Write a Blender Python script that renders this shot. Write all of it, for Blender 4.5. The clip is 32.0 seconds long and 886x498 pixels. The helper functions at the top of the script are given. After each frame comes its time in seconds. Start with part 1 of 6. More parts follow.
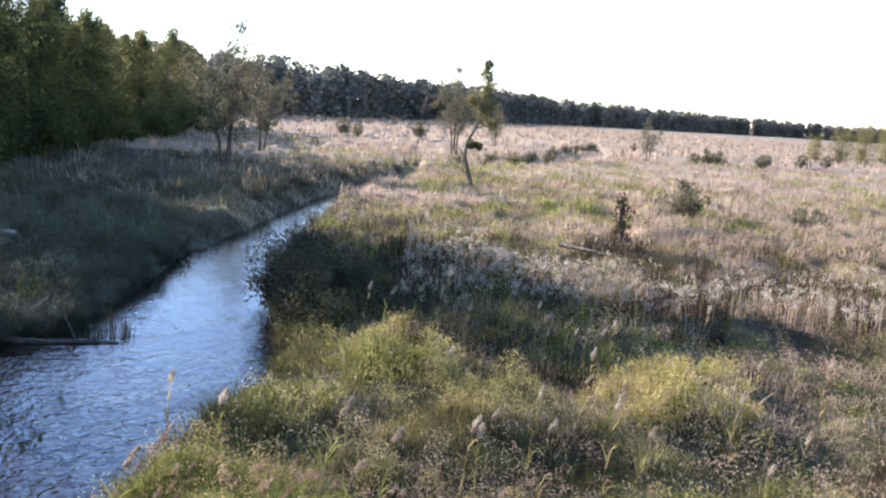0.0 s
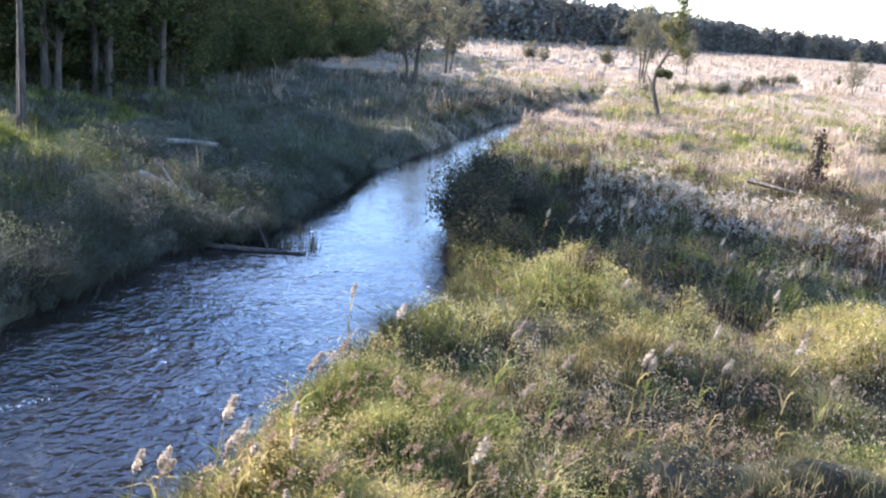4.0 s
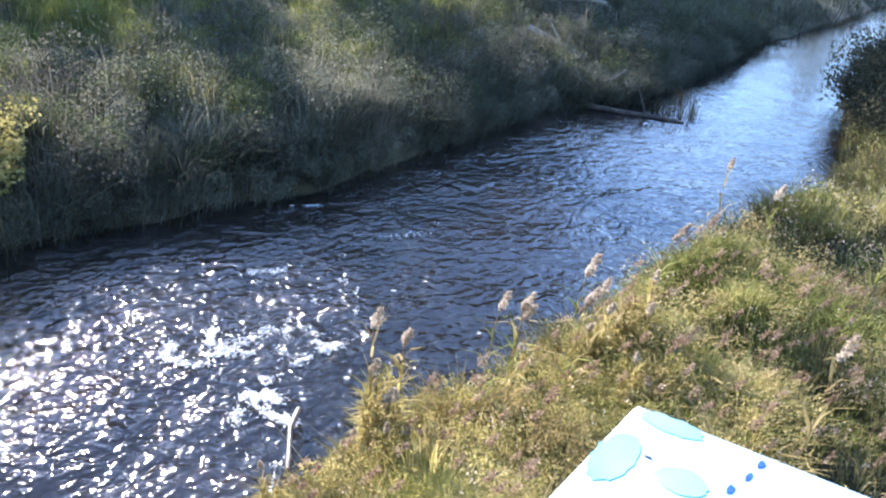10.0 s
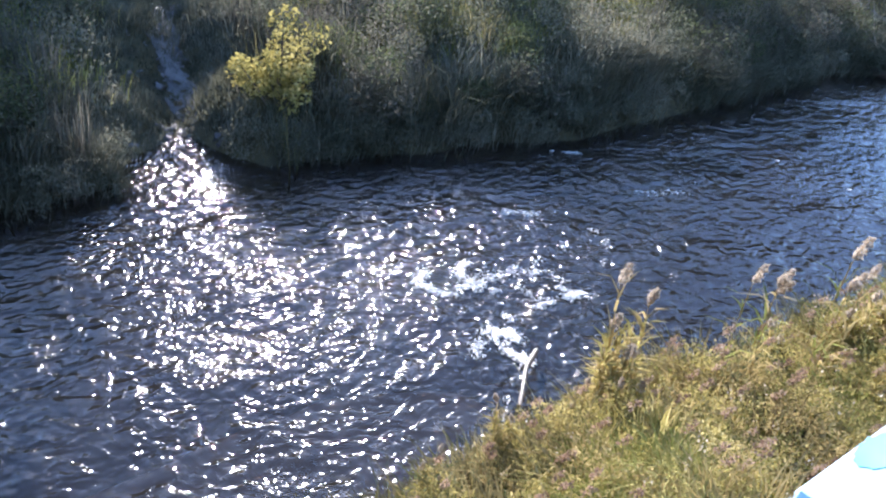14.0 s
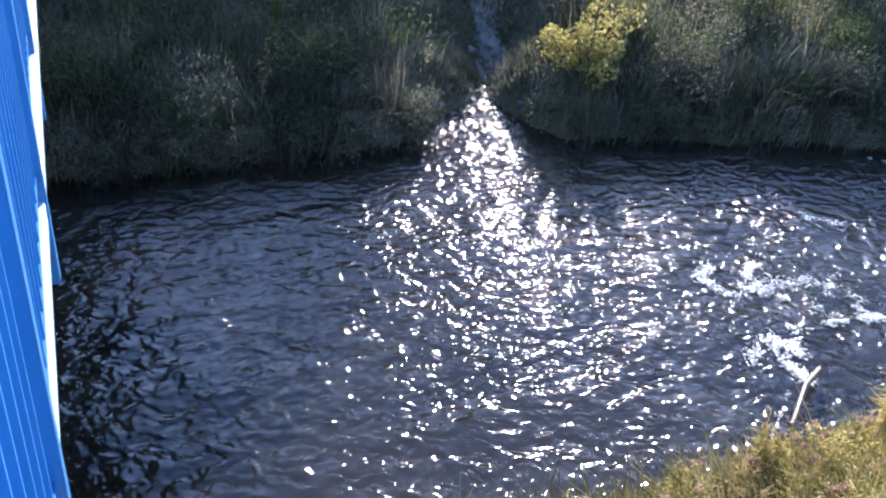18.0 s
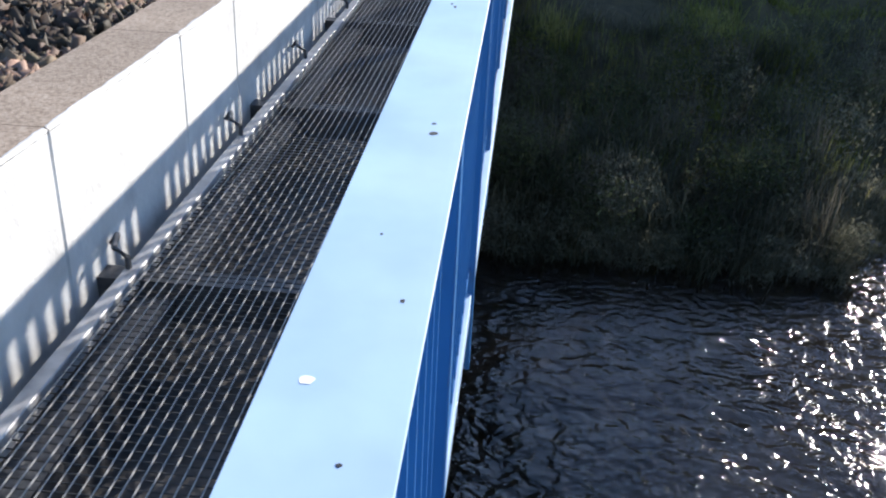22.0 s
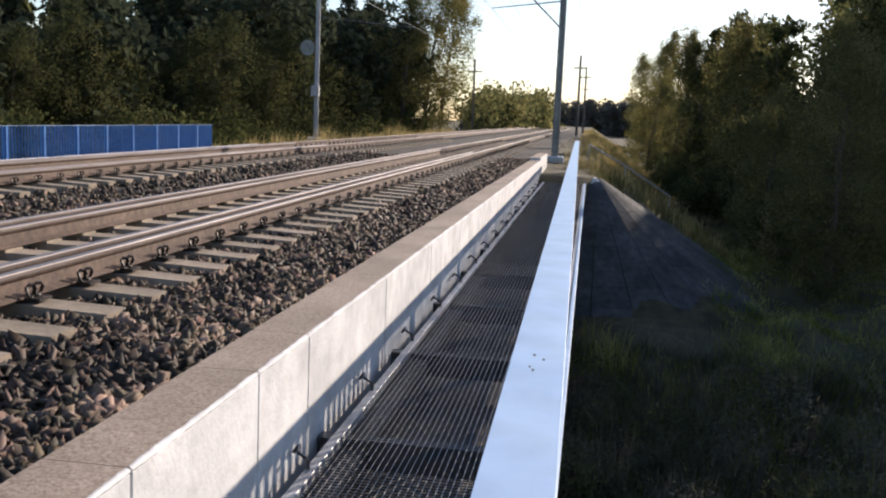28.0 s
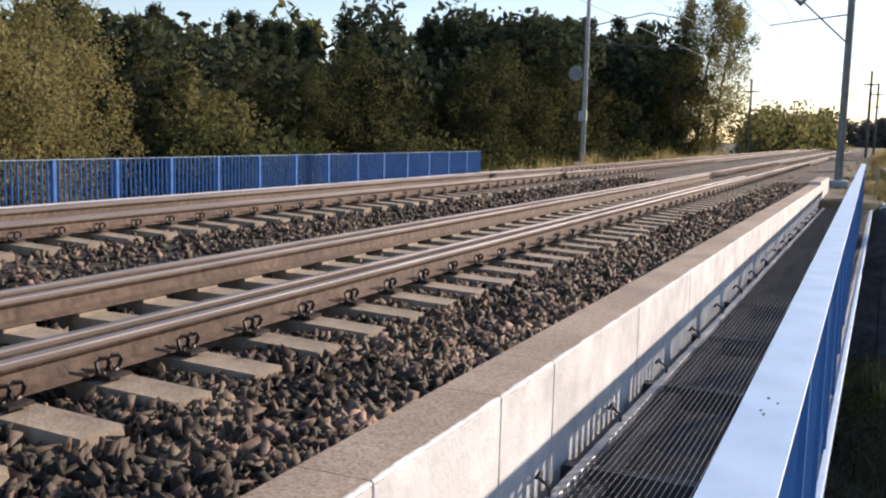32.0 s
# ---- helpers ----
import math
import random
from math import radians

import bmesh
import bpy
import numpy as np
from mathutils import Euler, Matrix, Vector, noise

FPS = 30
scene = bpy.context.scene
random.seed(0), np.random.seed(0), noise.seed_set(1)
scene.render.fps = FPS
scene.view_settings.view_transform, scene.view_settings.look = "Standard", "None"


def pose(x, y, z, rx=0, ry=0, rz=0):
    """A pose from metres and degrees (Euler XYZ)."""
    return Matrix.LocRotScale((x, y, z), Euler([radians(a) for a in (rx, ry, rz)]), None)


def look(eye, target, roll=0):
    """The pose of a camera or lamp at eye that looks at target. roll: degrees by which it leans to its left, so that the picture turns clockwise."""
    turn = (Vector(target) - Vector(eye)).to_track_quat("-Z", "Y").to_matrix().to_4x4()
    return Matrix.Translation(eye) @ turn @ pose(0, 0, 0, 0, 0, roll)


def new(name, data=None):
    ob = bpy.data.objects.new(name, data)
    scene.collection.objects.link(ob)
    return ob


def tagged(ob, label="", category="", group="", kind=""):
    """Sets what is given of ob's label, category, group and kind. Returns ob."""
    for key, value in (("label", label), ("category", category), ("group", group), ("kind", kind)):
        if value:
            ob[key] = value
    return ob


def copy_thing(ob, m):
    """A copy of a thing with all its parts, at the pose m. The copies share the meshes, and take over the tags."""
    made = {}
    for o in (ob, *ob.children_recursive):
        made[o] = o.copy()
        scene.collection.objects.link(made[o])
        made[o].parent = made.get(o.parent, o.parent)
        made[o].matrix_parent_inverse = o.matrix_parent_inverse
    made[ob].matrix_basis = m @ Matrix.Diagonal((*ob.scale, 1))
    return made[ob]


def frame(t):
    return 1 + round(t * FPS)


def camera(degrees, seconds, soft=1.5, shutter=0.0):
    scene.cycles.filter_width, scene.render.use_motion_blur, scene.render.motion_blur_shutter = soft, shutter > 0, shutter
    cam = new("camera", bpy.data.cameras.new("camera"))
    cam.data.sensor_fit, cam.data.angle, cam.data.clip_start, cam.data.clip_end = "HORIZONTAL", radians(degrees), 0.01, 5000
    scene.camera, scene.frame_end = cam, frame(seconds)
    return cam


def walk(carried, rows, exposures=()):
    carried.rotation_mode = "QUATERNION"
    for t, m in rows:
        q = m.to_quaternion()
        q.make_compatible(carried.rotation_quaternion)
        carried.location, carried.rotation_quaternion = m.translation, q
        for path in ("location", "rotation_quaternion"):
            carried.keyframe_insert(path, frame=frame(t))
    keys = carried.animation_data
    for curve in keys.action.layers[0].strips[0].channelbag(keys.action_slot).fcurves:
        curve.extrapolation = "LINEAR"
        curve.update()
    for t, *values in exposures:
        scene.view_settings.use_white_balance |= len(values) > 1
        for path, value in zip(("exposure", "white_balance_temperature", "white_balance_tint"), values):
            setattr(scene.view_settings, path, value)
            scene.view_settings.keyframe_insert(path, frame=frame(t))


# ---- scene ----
# camera: held by hand over the railing of a bay on the bridge walkway
cam = camera(50.0, 32.0, soft=2.2)
PATH = [
    (0.0, pose(0.042, 1.038, 1.429, 81.56, -3.98, 0.09)),
    (0.5, pose(0.031, 1.028, 1.428, 81.09, -4.07, 1.56)),
    (1.0, pose(0.043, 1.023, 1.431, 80.49, -4.23, 3.19)),
    (1.5, pose(0.041, 1.026, 1.430, 79.82, -4.28, 4.56)),
    (2.0, pose(0.039, 1.027, 1.432, 79.16, -4.41, 5.86)),
    (2.5, pose(0.030, 1.022, 1.431, 78.49, -4.67, 7.07)),
    (3.0, pose(0.038, 1.019, 1.429, 77.76, -4.86, 8.32)),
    (3.5, pose(0.031, 1.001, 1.433, 77.07, -4.92, 9.70)),
    (5.5, pose(0.044, 0.928, 1.459, 73.48, -5.55, 16.28)),
    (6.0, pose(0.040, 0.916, 1.461, 72.71, -5.73, 18.08)),
    (6.5, pose(0.028, 0.929, 1.458, 72.09, -5.51, 19.65)),
    (7.0, pose(0.026, 0.926, 1.456, 71.46, -5.31, 21.48)),
    (7.5, pose(0.026, 0.913, 1.457, 70.66, -5.39, 23.37)),
    (8.0, pose(0.030, 0.929, 1.452, 69.72, -4.99, 25.48)),
    (8.5, pose(0.029, 0.921, 1.452, 68.82, -4.79, 27.72)),
    (9.0, pose(0.021, 0.916, 1.450, 67.74, -4.71, 29.97)),
    (9.5, pose(0.018, 0.913, 1.448, 66.86, -4.52, 32.01)),
    (10.0, pose(0.016, 0.903, 1.451, 66.20, -4.43, 34.12)),
    (10.5, pose(0.005, 0.906, 1.446, 65.48, -4.61, 36.31)),
    (11.0, pose(0.004, 0.884, 1.456, 64.77, -4.46, 38.51)),
    (11.5, pose(0.002, 0.873, 1.459, 64.20, -4.37, 40.43)),
    (12.0, pose(0.006, 0.850, 1.474, 63.39, -4.13, 42.37)),
    (12.5, pose(0.011, 0.833, 1.483, 63.04, -3.66, 44.32)),
    (13.0, pose(0.026, 0.815, 1.502, 62.99, -3.75, 46.36)),
    (13.5, pose(0.041, 0.793, 1.521, 62.44, -3.88, 47.90)),
    (14.0, pose(0.045, 0.780, 1.531, 61.66, -4.18, 50.56)),
    (14.5, pose(0.051, 0.761, 1.547, 60.94, -3.71, 52.48)),
    (16.5, pose(0.041, 0.743, 1.558, 59.19, -3.74, 60.62)),
    (17.0, pose(0.028, 0.739, 1.550, 58.72, -3.83, 62.74)),
    (17.5, pose(0.020, 0.731, 1.544, 58.77, -3.81, 65.35)),
    (18.0, pose(-0.001, 0.728, 1.548, 58.88, -3.34, 69.20)),
    (18.5, pose(-0.006, 0.731, 1.562, 58.98, -3.27, 72.61)),
    (19.0, pose(-0.023, 0.741, 1.604, 58.93, -3.42, 76.42)),
    (19.5, pose(-0.030, 0.727, 1.614, 59.58, -3.39, 79.63)),
    (20.0, pose(-0.043, 0.714, 1.611, 60.40, -2.99, 83.27)),
    (20.5, pose(-0.041, 0.710, 1.625, 60.67, -3.27, 86.63)),
    (21.0, pose(-0.048, 0.700, 1.633, 61.18, -3.07, 90.05)),
    (21.5, pose(-0.056, 0.689, 1.641, 61.92, -2.63, 93.15)),
    (22.0, pose(-0.067, 0.676, 1.650, 63.18, -2.40, 95.49)),
    (22.5, pose(-0.064, 0.661, 1.660, 64.79, -2.30, 97.88)),
    (23.0, pose(-0.061, 0.647, 1.675, 66.52, -2.49, 99.60)),
    (23.5, pose(-0.062, 0.639, 1.688, 68.47, -2.70, 100.21)),
    (24.0, pose(-0.062, 0.630, 1.703, 70.63, -2.85, 100.52)),
    (24.5, pose(-0.061, 0.625, 1.716, 72.60, -2.66, 100.62)),
    (25.0, pose(-0.054, 0.620, 1.726, 74.59, -2.68, 100.85)),
    (25.5, pose(-0.043, 0.618, 1.738, 76.19, -2.62, 100.68)),
    (27.5, pose(-0.008, 0.620, 1.760, 81.04, -2.42, 99.31)),
    (28.0, pose(0.002, 0.617, 1.765, 82.05, -2.42, 98.80)),
    (28.5, pose(0.006, 0.618, 1.771, 82.79, -2.13, 98.31)),
    (29.0, pose(-0.003, 0.604, 1.775, 83.37, -1.58, 97.49)),
    (29.5, pose(-0.015, 0.570, 1.782, 83.61, -1.36, 96.51)),
    (30.0, pose(-0.022, 0.595, 1.792, 84.25, -1.40, 97.86)),
    (30.5, pose(-0.027, 0.636, 1.793, 84.69, -1.41, 100.48)),
    (31.0, pose(-0.025, 0.668, 1.791, 83.96, -1.86, 105.83)),
    (31.5, pose(-0.019, 0.703, 1.787, 83.30, -1.54, 110.72)),
    (32.0, pose(-0.008, 0.721, 1.791, 82.97, -1.44, 114.80)),
]
EXPOSURES = [(0.0, 1.82, 5450, 19), (1.0, 2.0, 5400, 19), (3.0, 2.28, 5300, 19), (6.0, 2.35, 5250, 17), (9.0, 2.38, 5220, 15), (12.0, 2.25, 5270, 16), (17.0, 2.15, 5270, 17), (19.8, 1.95, 5220, 13), (21.0, 1.5, 5450, 10),
             (22.5, 0.95, 5800, 13), (24.0, 0.7, 6100, 17), (28.0, 0.62, 6250, 18), (32.0, 0.73, 6400, 19)]
walk(cam, PATH, EXPOSURES)

# ---------------- world, sun ----------------
SUN_AZ, SUN_EL = radians(61.0), radians(21.8)      # azimuth from +y towards -x
sun_dir = Vector((-math.sin(SUN_AZ) * math.cos(SUN_EL), math.cos(SUN_AZ) * math.cos(SUN_EL), math.sin(SUN_EL)))
world = bpy.data.worlds.new("sky")
scene.world = world
world.use_nodes = True
wn = world.node_tree.nodes
sky = wn.new("ShaderNodeTexSky")
sky.sky_type = 'NISHITA'
sky.sun_disc = False
sky.sun_elevation = SUN_EL
sky.sun_rotation = -SUN_AZ
sky.air_density, sky.dust_density, sky.ozone_density = 1.0, 0.25, 1.1
wn["Background"].inputs[1].default_value = 0.1
world.node_tree.links.new(sky.outputs[0], wn["Background"].inputs[0])
sun_data = bpy.data.lights.new("sun", 'SUN')
sun_data.energy, sun_data.angle, sun_data.color = 5.0, radians(0.55), (1.0, 0.87, 0.69)
sun = new("sun", sun_data)
sun.matrix_world = look(sun_dir * 60, (0, 0, 0))

# ---------------- materials ----------------
MATS = {}


def material(name, stops, scale=6.0, detail=6.0, rough=0.8, metal=0.0, bump=0.3, bump_scale=40.0, rand=0.0,
             coarse=1.2, coarse_mix=0.35, island=False, spec=0.4, stretch=(1, 1, 1), coords="Object"):
    """Noise-graded colour between stops, a second coarse noise for stains, fine bump, per-object or per-island variation."""
    m = bpy.data.materials.new(name)
    m.use_nodes = True
    n, l = m.node_tree.nodes, m.node_tree.links
    b = n["Principled BSDF"]
    b.inputs["Roughness"].default_value, b.inputs["Metallic"].default_value = rough, metal
    b.inputs["Specular IOR Level"].default_value = spec
    tc = n.new("ShaderNodeTexCoord")
    mp = n.new("ShaderNodeMapping")
    mp.inputs["Scale"].default_value = stretch
    l.new(tc.outputs[coords], mp.inputs[0])
    n1 = n.new("ShaderNodeTexNoise")
    n1.inputs["Scale"].default_value, n1.inputs["Detail"].default_value = scale, detail
    l.new(mp.outputs[0], n1.inputs[0])
    ramp = n.new("ShaderNodeValToRGB")
    el = ramp.color_ramp.elements
    while len(el) < len(stops):
        el.new(0.5)
    for e, (p, c) in zip(el, stops):
        e.position, e.color = p, (*c, 1)
    l.new(n1.outputs[0], ramp.inputs[0])
    col = ramp.outputs[0]
    n2 = n.new("ShaderNodeTexNoise")
    n2.inputs["Scale"].default_value, n2.inputs["Detail"].default_value = coarse, 3
    l.new(mp.outputs[0], n2.inputs[0])
    mr = n.new("ShaderNodeMapRange")
    mr.inputs[1].default_value, mr.inputs[2].default_value = 0.35, 0.65
    mr.inputs[3].default_value, mr.inputs[4].default_value = 1.0 - coarse_mix, 1.0 + coarse_mix * 0.6
    l.new(n2.outputs[0], mr.inputs[0])
    hsv = n.new("ShaderNodeHueSaturation")
    l.new(mr.outputs[0], hsv.inputs["Value"])
    l.new(col, hsv.inputs["Color"])
    col = hsv.outputs[0]
    if rand:
        src = n.new("ShaderNodeNewGeometry").outputs["Random Per Island"] if island else n.new("ShaderNodeObjectInfo").outputs["Random"]
        h2 = n.new("ShaderNodeHueSaturation")
        r2 = n.new("ShaderNodeMapRange")
        r2.inputs[3].default_value, r2.inputs[4].default_value = 1 - rand, 1 + rand
        l.new(src, r2.inputs[0])
        l.new(r2.outputs[0], h2.inputs["Value"])
        r3 = n.new("ShaderNodeMapRange")
        r3.inputs[3].default_value, r3.inputs[4].default_value = 0.5 + 0.045 * rand, 0.5 - 0.045 * rand
        l.new(src, r3.inputs[0])
        l.new(r3.outputs[0], h2.inputs["Hue"])
        l.new(col, h2.inputs["Color"])
        col = h2.outputs[0]
    l.new(col, b.inputs["Base Color"])
    if bump:
        n3 = n.new("ShaderNodeTexNoise")
        n3.inputs["Scale"].default_value, n3.inputs["Detail"].default_value = bump_scale, 5
        l.new(mp.outputs[0], n3.inputs[0])
        bp = n.new("ShaderNodeBump")
        bp.inputs["Strength"].default_value, bp.inputs["Distance"].default_value = bump, 0.02
        l.new(n3.outputs[0], bp.inputs["Height"])
        l.new(bp.outputs[0], b.inputs["Normal"])
    MATS[name] = m
    return m


def plant_material(name, low, mid, high, rand=0.35, trans=0.35, scale=3.0):
    """Leaf or blade: diffuse with some light passing through, colour varied by island."""
    m = bpy.data.materials.new(name)
    m.use_nodes = True
    n, l = m.node_tree.nodes, m.node_tree.links
    n.remove(n["Principled BSDF"])
    out = n["Material Output"]
    geo = n.new("ShaderNodeNewGeometry")
    tc = n.new("ShaderNodeTexCoord")
    nz = n.new("ShaderNodeTexNoise")
    nz.inputs["Scale"].default_value, nz.inputs["Detail"].default_value = scale, 3
    l.new(tc.outputs["Object"], nz.inputs[0])
    add = n.new("ShaderNodeMath")
    add.operation = 'MULTIPLY_ADD'
    l.new(geo.outputs["Random Per Island"], add.inputs[0])
    add.inputs[1].default_value = rand
    sub = n.new("ShaderNodeMath")
    sub.operation = 'MULTIPLY_ADD'
    sub.inputs[1].default_value, sub.inputs[2].default_value = 1.5, -0.25 - rand / 2
    l.new(nz.outputs[0], sub.inputs[0])
    l.new(sub.outputs[0], add.inputs[2])
    ramp = n.new("ShaderNodeValToRGB")
    el = ramp.color_ramp.elements
    el.new(0.5)
    for e, (p, c) in zip(el, ((0.15, low), (0.5, mid), (0.85, high))):
        e.position, e.color = p, (*c, 1)
    l.new(add.outputs[0], ramp.inputs[0])
    d = n.new("ShaderNodeBsdfDiffuse")
    t = n.new("ShaderNodeBsdfTranslucent")
    l.new(ramp.outputs[0], d.inputs[0])
    l.new(ramp.outputs[0], t.inputs[0])
    mx = n.new("ShaderNodeMixShader")
    mx.inputs[0].default_value = trans
    l.new(d.outputs[0], mx.inputs[1])
    l.new(t.outputs[0], mx.inputs[2])
    l.new(mx.outputs[0], out.inputs[0])
    MATS[name] = m
    return m


M_CONC = material("pale concrete", [(0.3, (0.58, 0.57, 0.55)), (0.55, (0.7, 0.69, 0.67)), (0.8, (0.78, 0.77, 0.74))], 7, 9, 0.85, bump=0.15, coarse=2.2, coarse_mix=0.14)
M_COPE = material("brown aggregate concrete", [(0.3, (0.2, 0.152, 0.112)), (0.5, (0.31, 0.245, 0.188)), (0.75, (0.4, 0.33, 0.265))], 60, 4, 0.9, bump=0.2, bump_scale=90, coarse=1.5, coarse_mix=0.2)
M_BLUE = material("blue paint", [(0.3, (0.03, 0.14, 0.38)), (0.7, (0.045, 0.185, 0.46))], 3, 5, 0.42, bump=0.05, coarse=0.8, coarse_mix=0.15, spec=0.5)
M_PLATE = material("light blue paint", [(0.3, (0.35, 0.49, 0.69)), (0.7, (0.43, 0.57, 0.76))], 4, 7, 0.38, bump=0.008, bump_scale=150, coarse=6.0, coarse_mix=0.09, spec=0.5)
M_STEEL = material("galvanised dark steel", [(0.35, (0.07, 0.07, 0.075)), (0.65, (0.13, 0.13, 0.135))], 30, 4, 0.42, 0.5, bump=0.1, coarse_mix=0.2)
M_GALV = material("galvanised ledge steel", [(0.35, (0.32, 0.32, 0.33)), (0.65, (0.5, 0.5, 0.5))], 12, 5, 0.5, 0.3, bump=0.08, coarse_mix=0.2)
M_RUST = material("rusty rail steel", [(0.3, (0.075, 0.05, 0.038)), (0.55, (0.13, 0.088, 0.065)), (0.8, (0.19, 0.135, 0.1))], 14, 7, 0.75, 0.2, bump=0.25, coarse_mix=0.25)
M_CLIP = material("dark oiled clip steel", [(0.3, (0.018, 0.014, 0.012)), (0.7, (0.05, 0.04, 0.034))], 14, 5, 0.55, 0.3, bump=0.2, coarse_mix=0.2)
M_HEAD = material("worn rail head", [(0.3, (0.2, 0.165, 0.145)), (0.7, (0.34, 0.29, 0.26))], 8, 4, 0.42, 0.5, bump=0.05, coarse_mix=0.15, stretch=(0.1, 3, 1))
M_SLEEPER = material("sleeper concrete", [(0.3, (0.21, 0.17, 0.125)), (0.7, (0.33, 0.27, 0.2))], 9, 7, 0.9, bump=0.3, coarse_mix=0.25, rand=0.12)
M_BALLAST = material("ballast stone", [(0.25, (0.028, 0.02, 0.014)), (0.5, (0.085, 0.062, 0.041)), (0.8, (0.28, 0.21, 0.14))], 3, 4, 0.75, bump=0.2, coarse_mix=0.3, rand=0.75, island=True)
M_BED = material("shade-dark ballast bed", [(0.3, (0.015, 0.012, 0.01)), (0.7, (0.06, 0.048, 0.036))], 18, 5, 0.95, bump=0.8, bump_scale=16)
M_SOIL = material("dark soil and litter", [(0.3, (0.035, 0.03, 0.016)), (0.5, (0.07, 0.06, 0.028)), (0.75, (0.12, 0.1, 0.045))], 2.5, 8, 0.95, bump=0.8, bump_scale=9, coarse=0.2, coarse_mix=0.35)
M_LITTER = material("pale dead reed litter", [(0.3, (0.13, 0.095, 0.055)), (0.5, (0.24, 0.175, 0.105)), (0.75, (0.34, 0.26, 0.165))], 1.2, 8, 0.95, bump=0.8, bump_scale=6, coarse=0.12, coarse_mix=0.3)
M_WOOD = material("pole timber", [(0.3, (0.1, 0.085, 0.07)), (0.7, (0.2, 0.17, 0.14))], 6, 5, 0.85, bump=0.3, stretch=(3, 3, 0.2))
M_BARK = material("bark", [(0.3, (0.05, 0.04, 0.03)), (0.7, (0.16, 0.13, 0.1))], 7, 6, 0.95, bump=0.6, bump_scale=18, stretch=(2, 2, 0.4))
M_MAST = material("grey mast steel", [(0.3, (0.2, 0.21, 0.2)), (0.7, (0.3, 0.31, 0.3))], 5, 5, 0.6, 0.3, bump=0.1, coarse_mix=0.2)


# ---------------- mesh helpers ----------------
def mesh_of(name, bm, *mats):
    me = bpy.data.meshes.new(name)
    bm.to_mesh(me)
    bm.free()
    for m in mats:
        me.materials.append(m)
    return me


def part(name, bm, mat, parent=None, label="", m=None):
    ob = new(name, mesh_of(name, bm, mat) if isinstance(bm, bmesh.types.BMesh) else bm)
    if parent:
        ob.parent = parent
    if m is not None:
        ob.matrix_basis = m
    if label:
        ob["label"] = label
    return ob


def box(bm, x0, x1, y0, y1, z0, z1, bevel=0.0):
    r = bmesh.ops.create_cube(bm, size=1.0, matrix=Matrix.LocRotScale(((x0 + x1) / 2, (y0 + y1) / 2, (z0 + z1) / 2), None, (abs(x1 - x0), abs(y1 - y0), abs(z1 - z0))))
    if bevel:
        es = {e for v in r["verts"] for e in v.link_edges}
        bmesh.ops.bevel(bm, geom=list(es), offset=bevel, segments=1, affect='EDGES')
    return bm


def boxed(*a, bevel=0.0):
    return box(bmesh.new(), *a, bevel=bevel)


def prism(bm, pts, x0, x1):
    """Extrudes a closed outline of (y, z) along x."""
    a = [bm.verts.new((x0, y, z)) for y, z in pts]
    b = [bm.verts.new((x1, y, z)) for y, z in pts]
    n = len(pts)
    for i in range(n):
        bm.faces.new((a[i], a[(i + 1) % n], b[(i + 1) % n], b[i]))
    bm.faces.new(a[::-1])
    bm.faces.new(b)
    bmesh.ops.recalc_face_normals(bm, faces=bm.faces)
    return bm


def tube(bm, pts, radii, sides=7):
    """A tapered tube through points."""
    rings = []
    for i, p in enumerate(pts):
        p = Vector(p)
        d = (Vector(pts[min(i + 1, len(pts) - 1)]) - Vector(pts[max(i - 1, 0)])).normalized()
        u = d.orthogonal().normalized()
        w = d.cross(u)
        rings.append([bm.verts.new(p + (u * math.cos(2 * math.pi * k / sides) + w * math.sin(2 * math.pi * k / sides)) * radii[i]) for k in range(sides)])
    for a, b in zip(rings, rings[1:]):
        for k in range(sides):
            try:
                bm.faces.new((a[k], a[(k + 1) % sides], b[(k + 1) % sides], b[k]))
            except ValueError:
                pass
    bm.faces.new(rings[0][::-1])
    bm.faces.new(rings[-1])
    return bm


def fast_mesh(name, verts, faces, mat, smooth=False):
    """verts (n,3), faces (m,k) all alike, straight from arrays."""
    verts, faces = np.asarray(verts, np.float32), np.asarray(faces, np.int32)
    k = faces.shape[1]
    me = bpy.data.meshes.new(name)
    me.vertices.add(len(verts))
    me.vertices.foreach_set("co", verts.ravel())
    me.loops.add(faces.size)
    me.loops.foreach_set("vertex_index", faces.ravel())
    me.polygons.add(len(faces))
    me.polygons.foreach_set("loop_start", np.arange(0, faces.size, k, dtype=np.int32))
    me.polygons.foreach_set("loop_total", np.full(len(faces), k, np.int32))
    if smooth:
        me.polygons.foreach_set("use_smooth", np.ones(len(faces), bool))
    me.update(calc_edges=True)
    me.materials.append(mat)
    return me


rng = np.random.default_rng(7)


def vnoise(x, y, scale, seed=0):
    """Smooth value noise on arrays, -1 to 1."""
    x, y = np.asarray(x, float) / scale + 17.3 * seed, np.asarray(y, float) / scale - 9.1 * seed
    xi, yi = np.floor(x), np.floor(y)
    fx, fy = x - xi, y - yi
    fx, fy = fx * fx * (3 - 2 * fx), fy * fy * (3 - 2 * fy)

    def h(a, b):
        s = np.sin(a * 127.1 + b * 311.7 + seed * 74.7) * 43758.5453
        return (s - np.floor(s)) * 2 - 1
    return (h(xi, yi) * (1 - fx) + h(xi + 1, yi) * fx) * (1 - fy) + (h(xi, yi + 1) * (1 - fx) + h(xi + 1, yi + 1) * fx) * fy

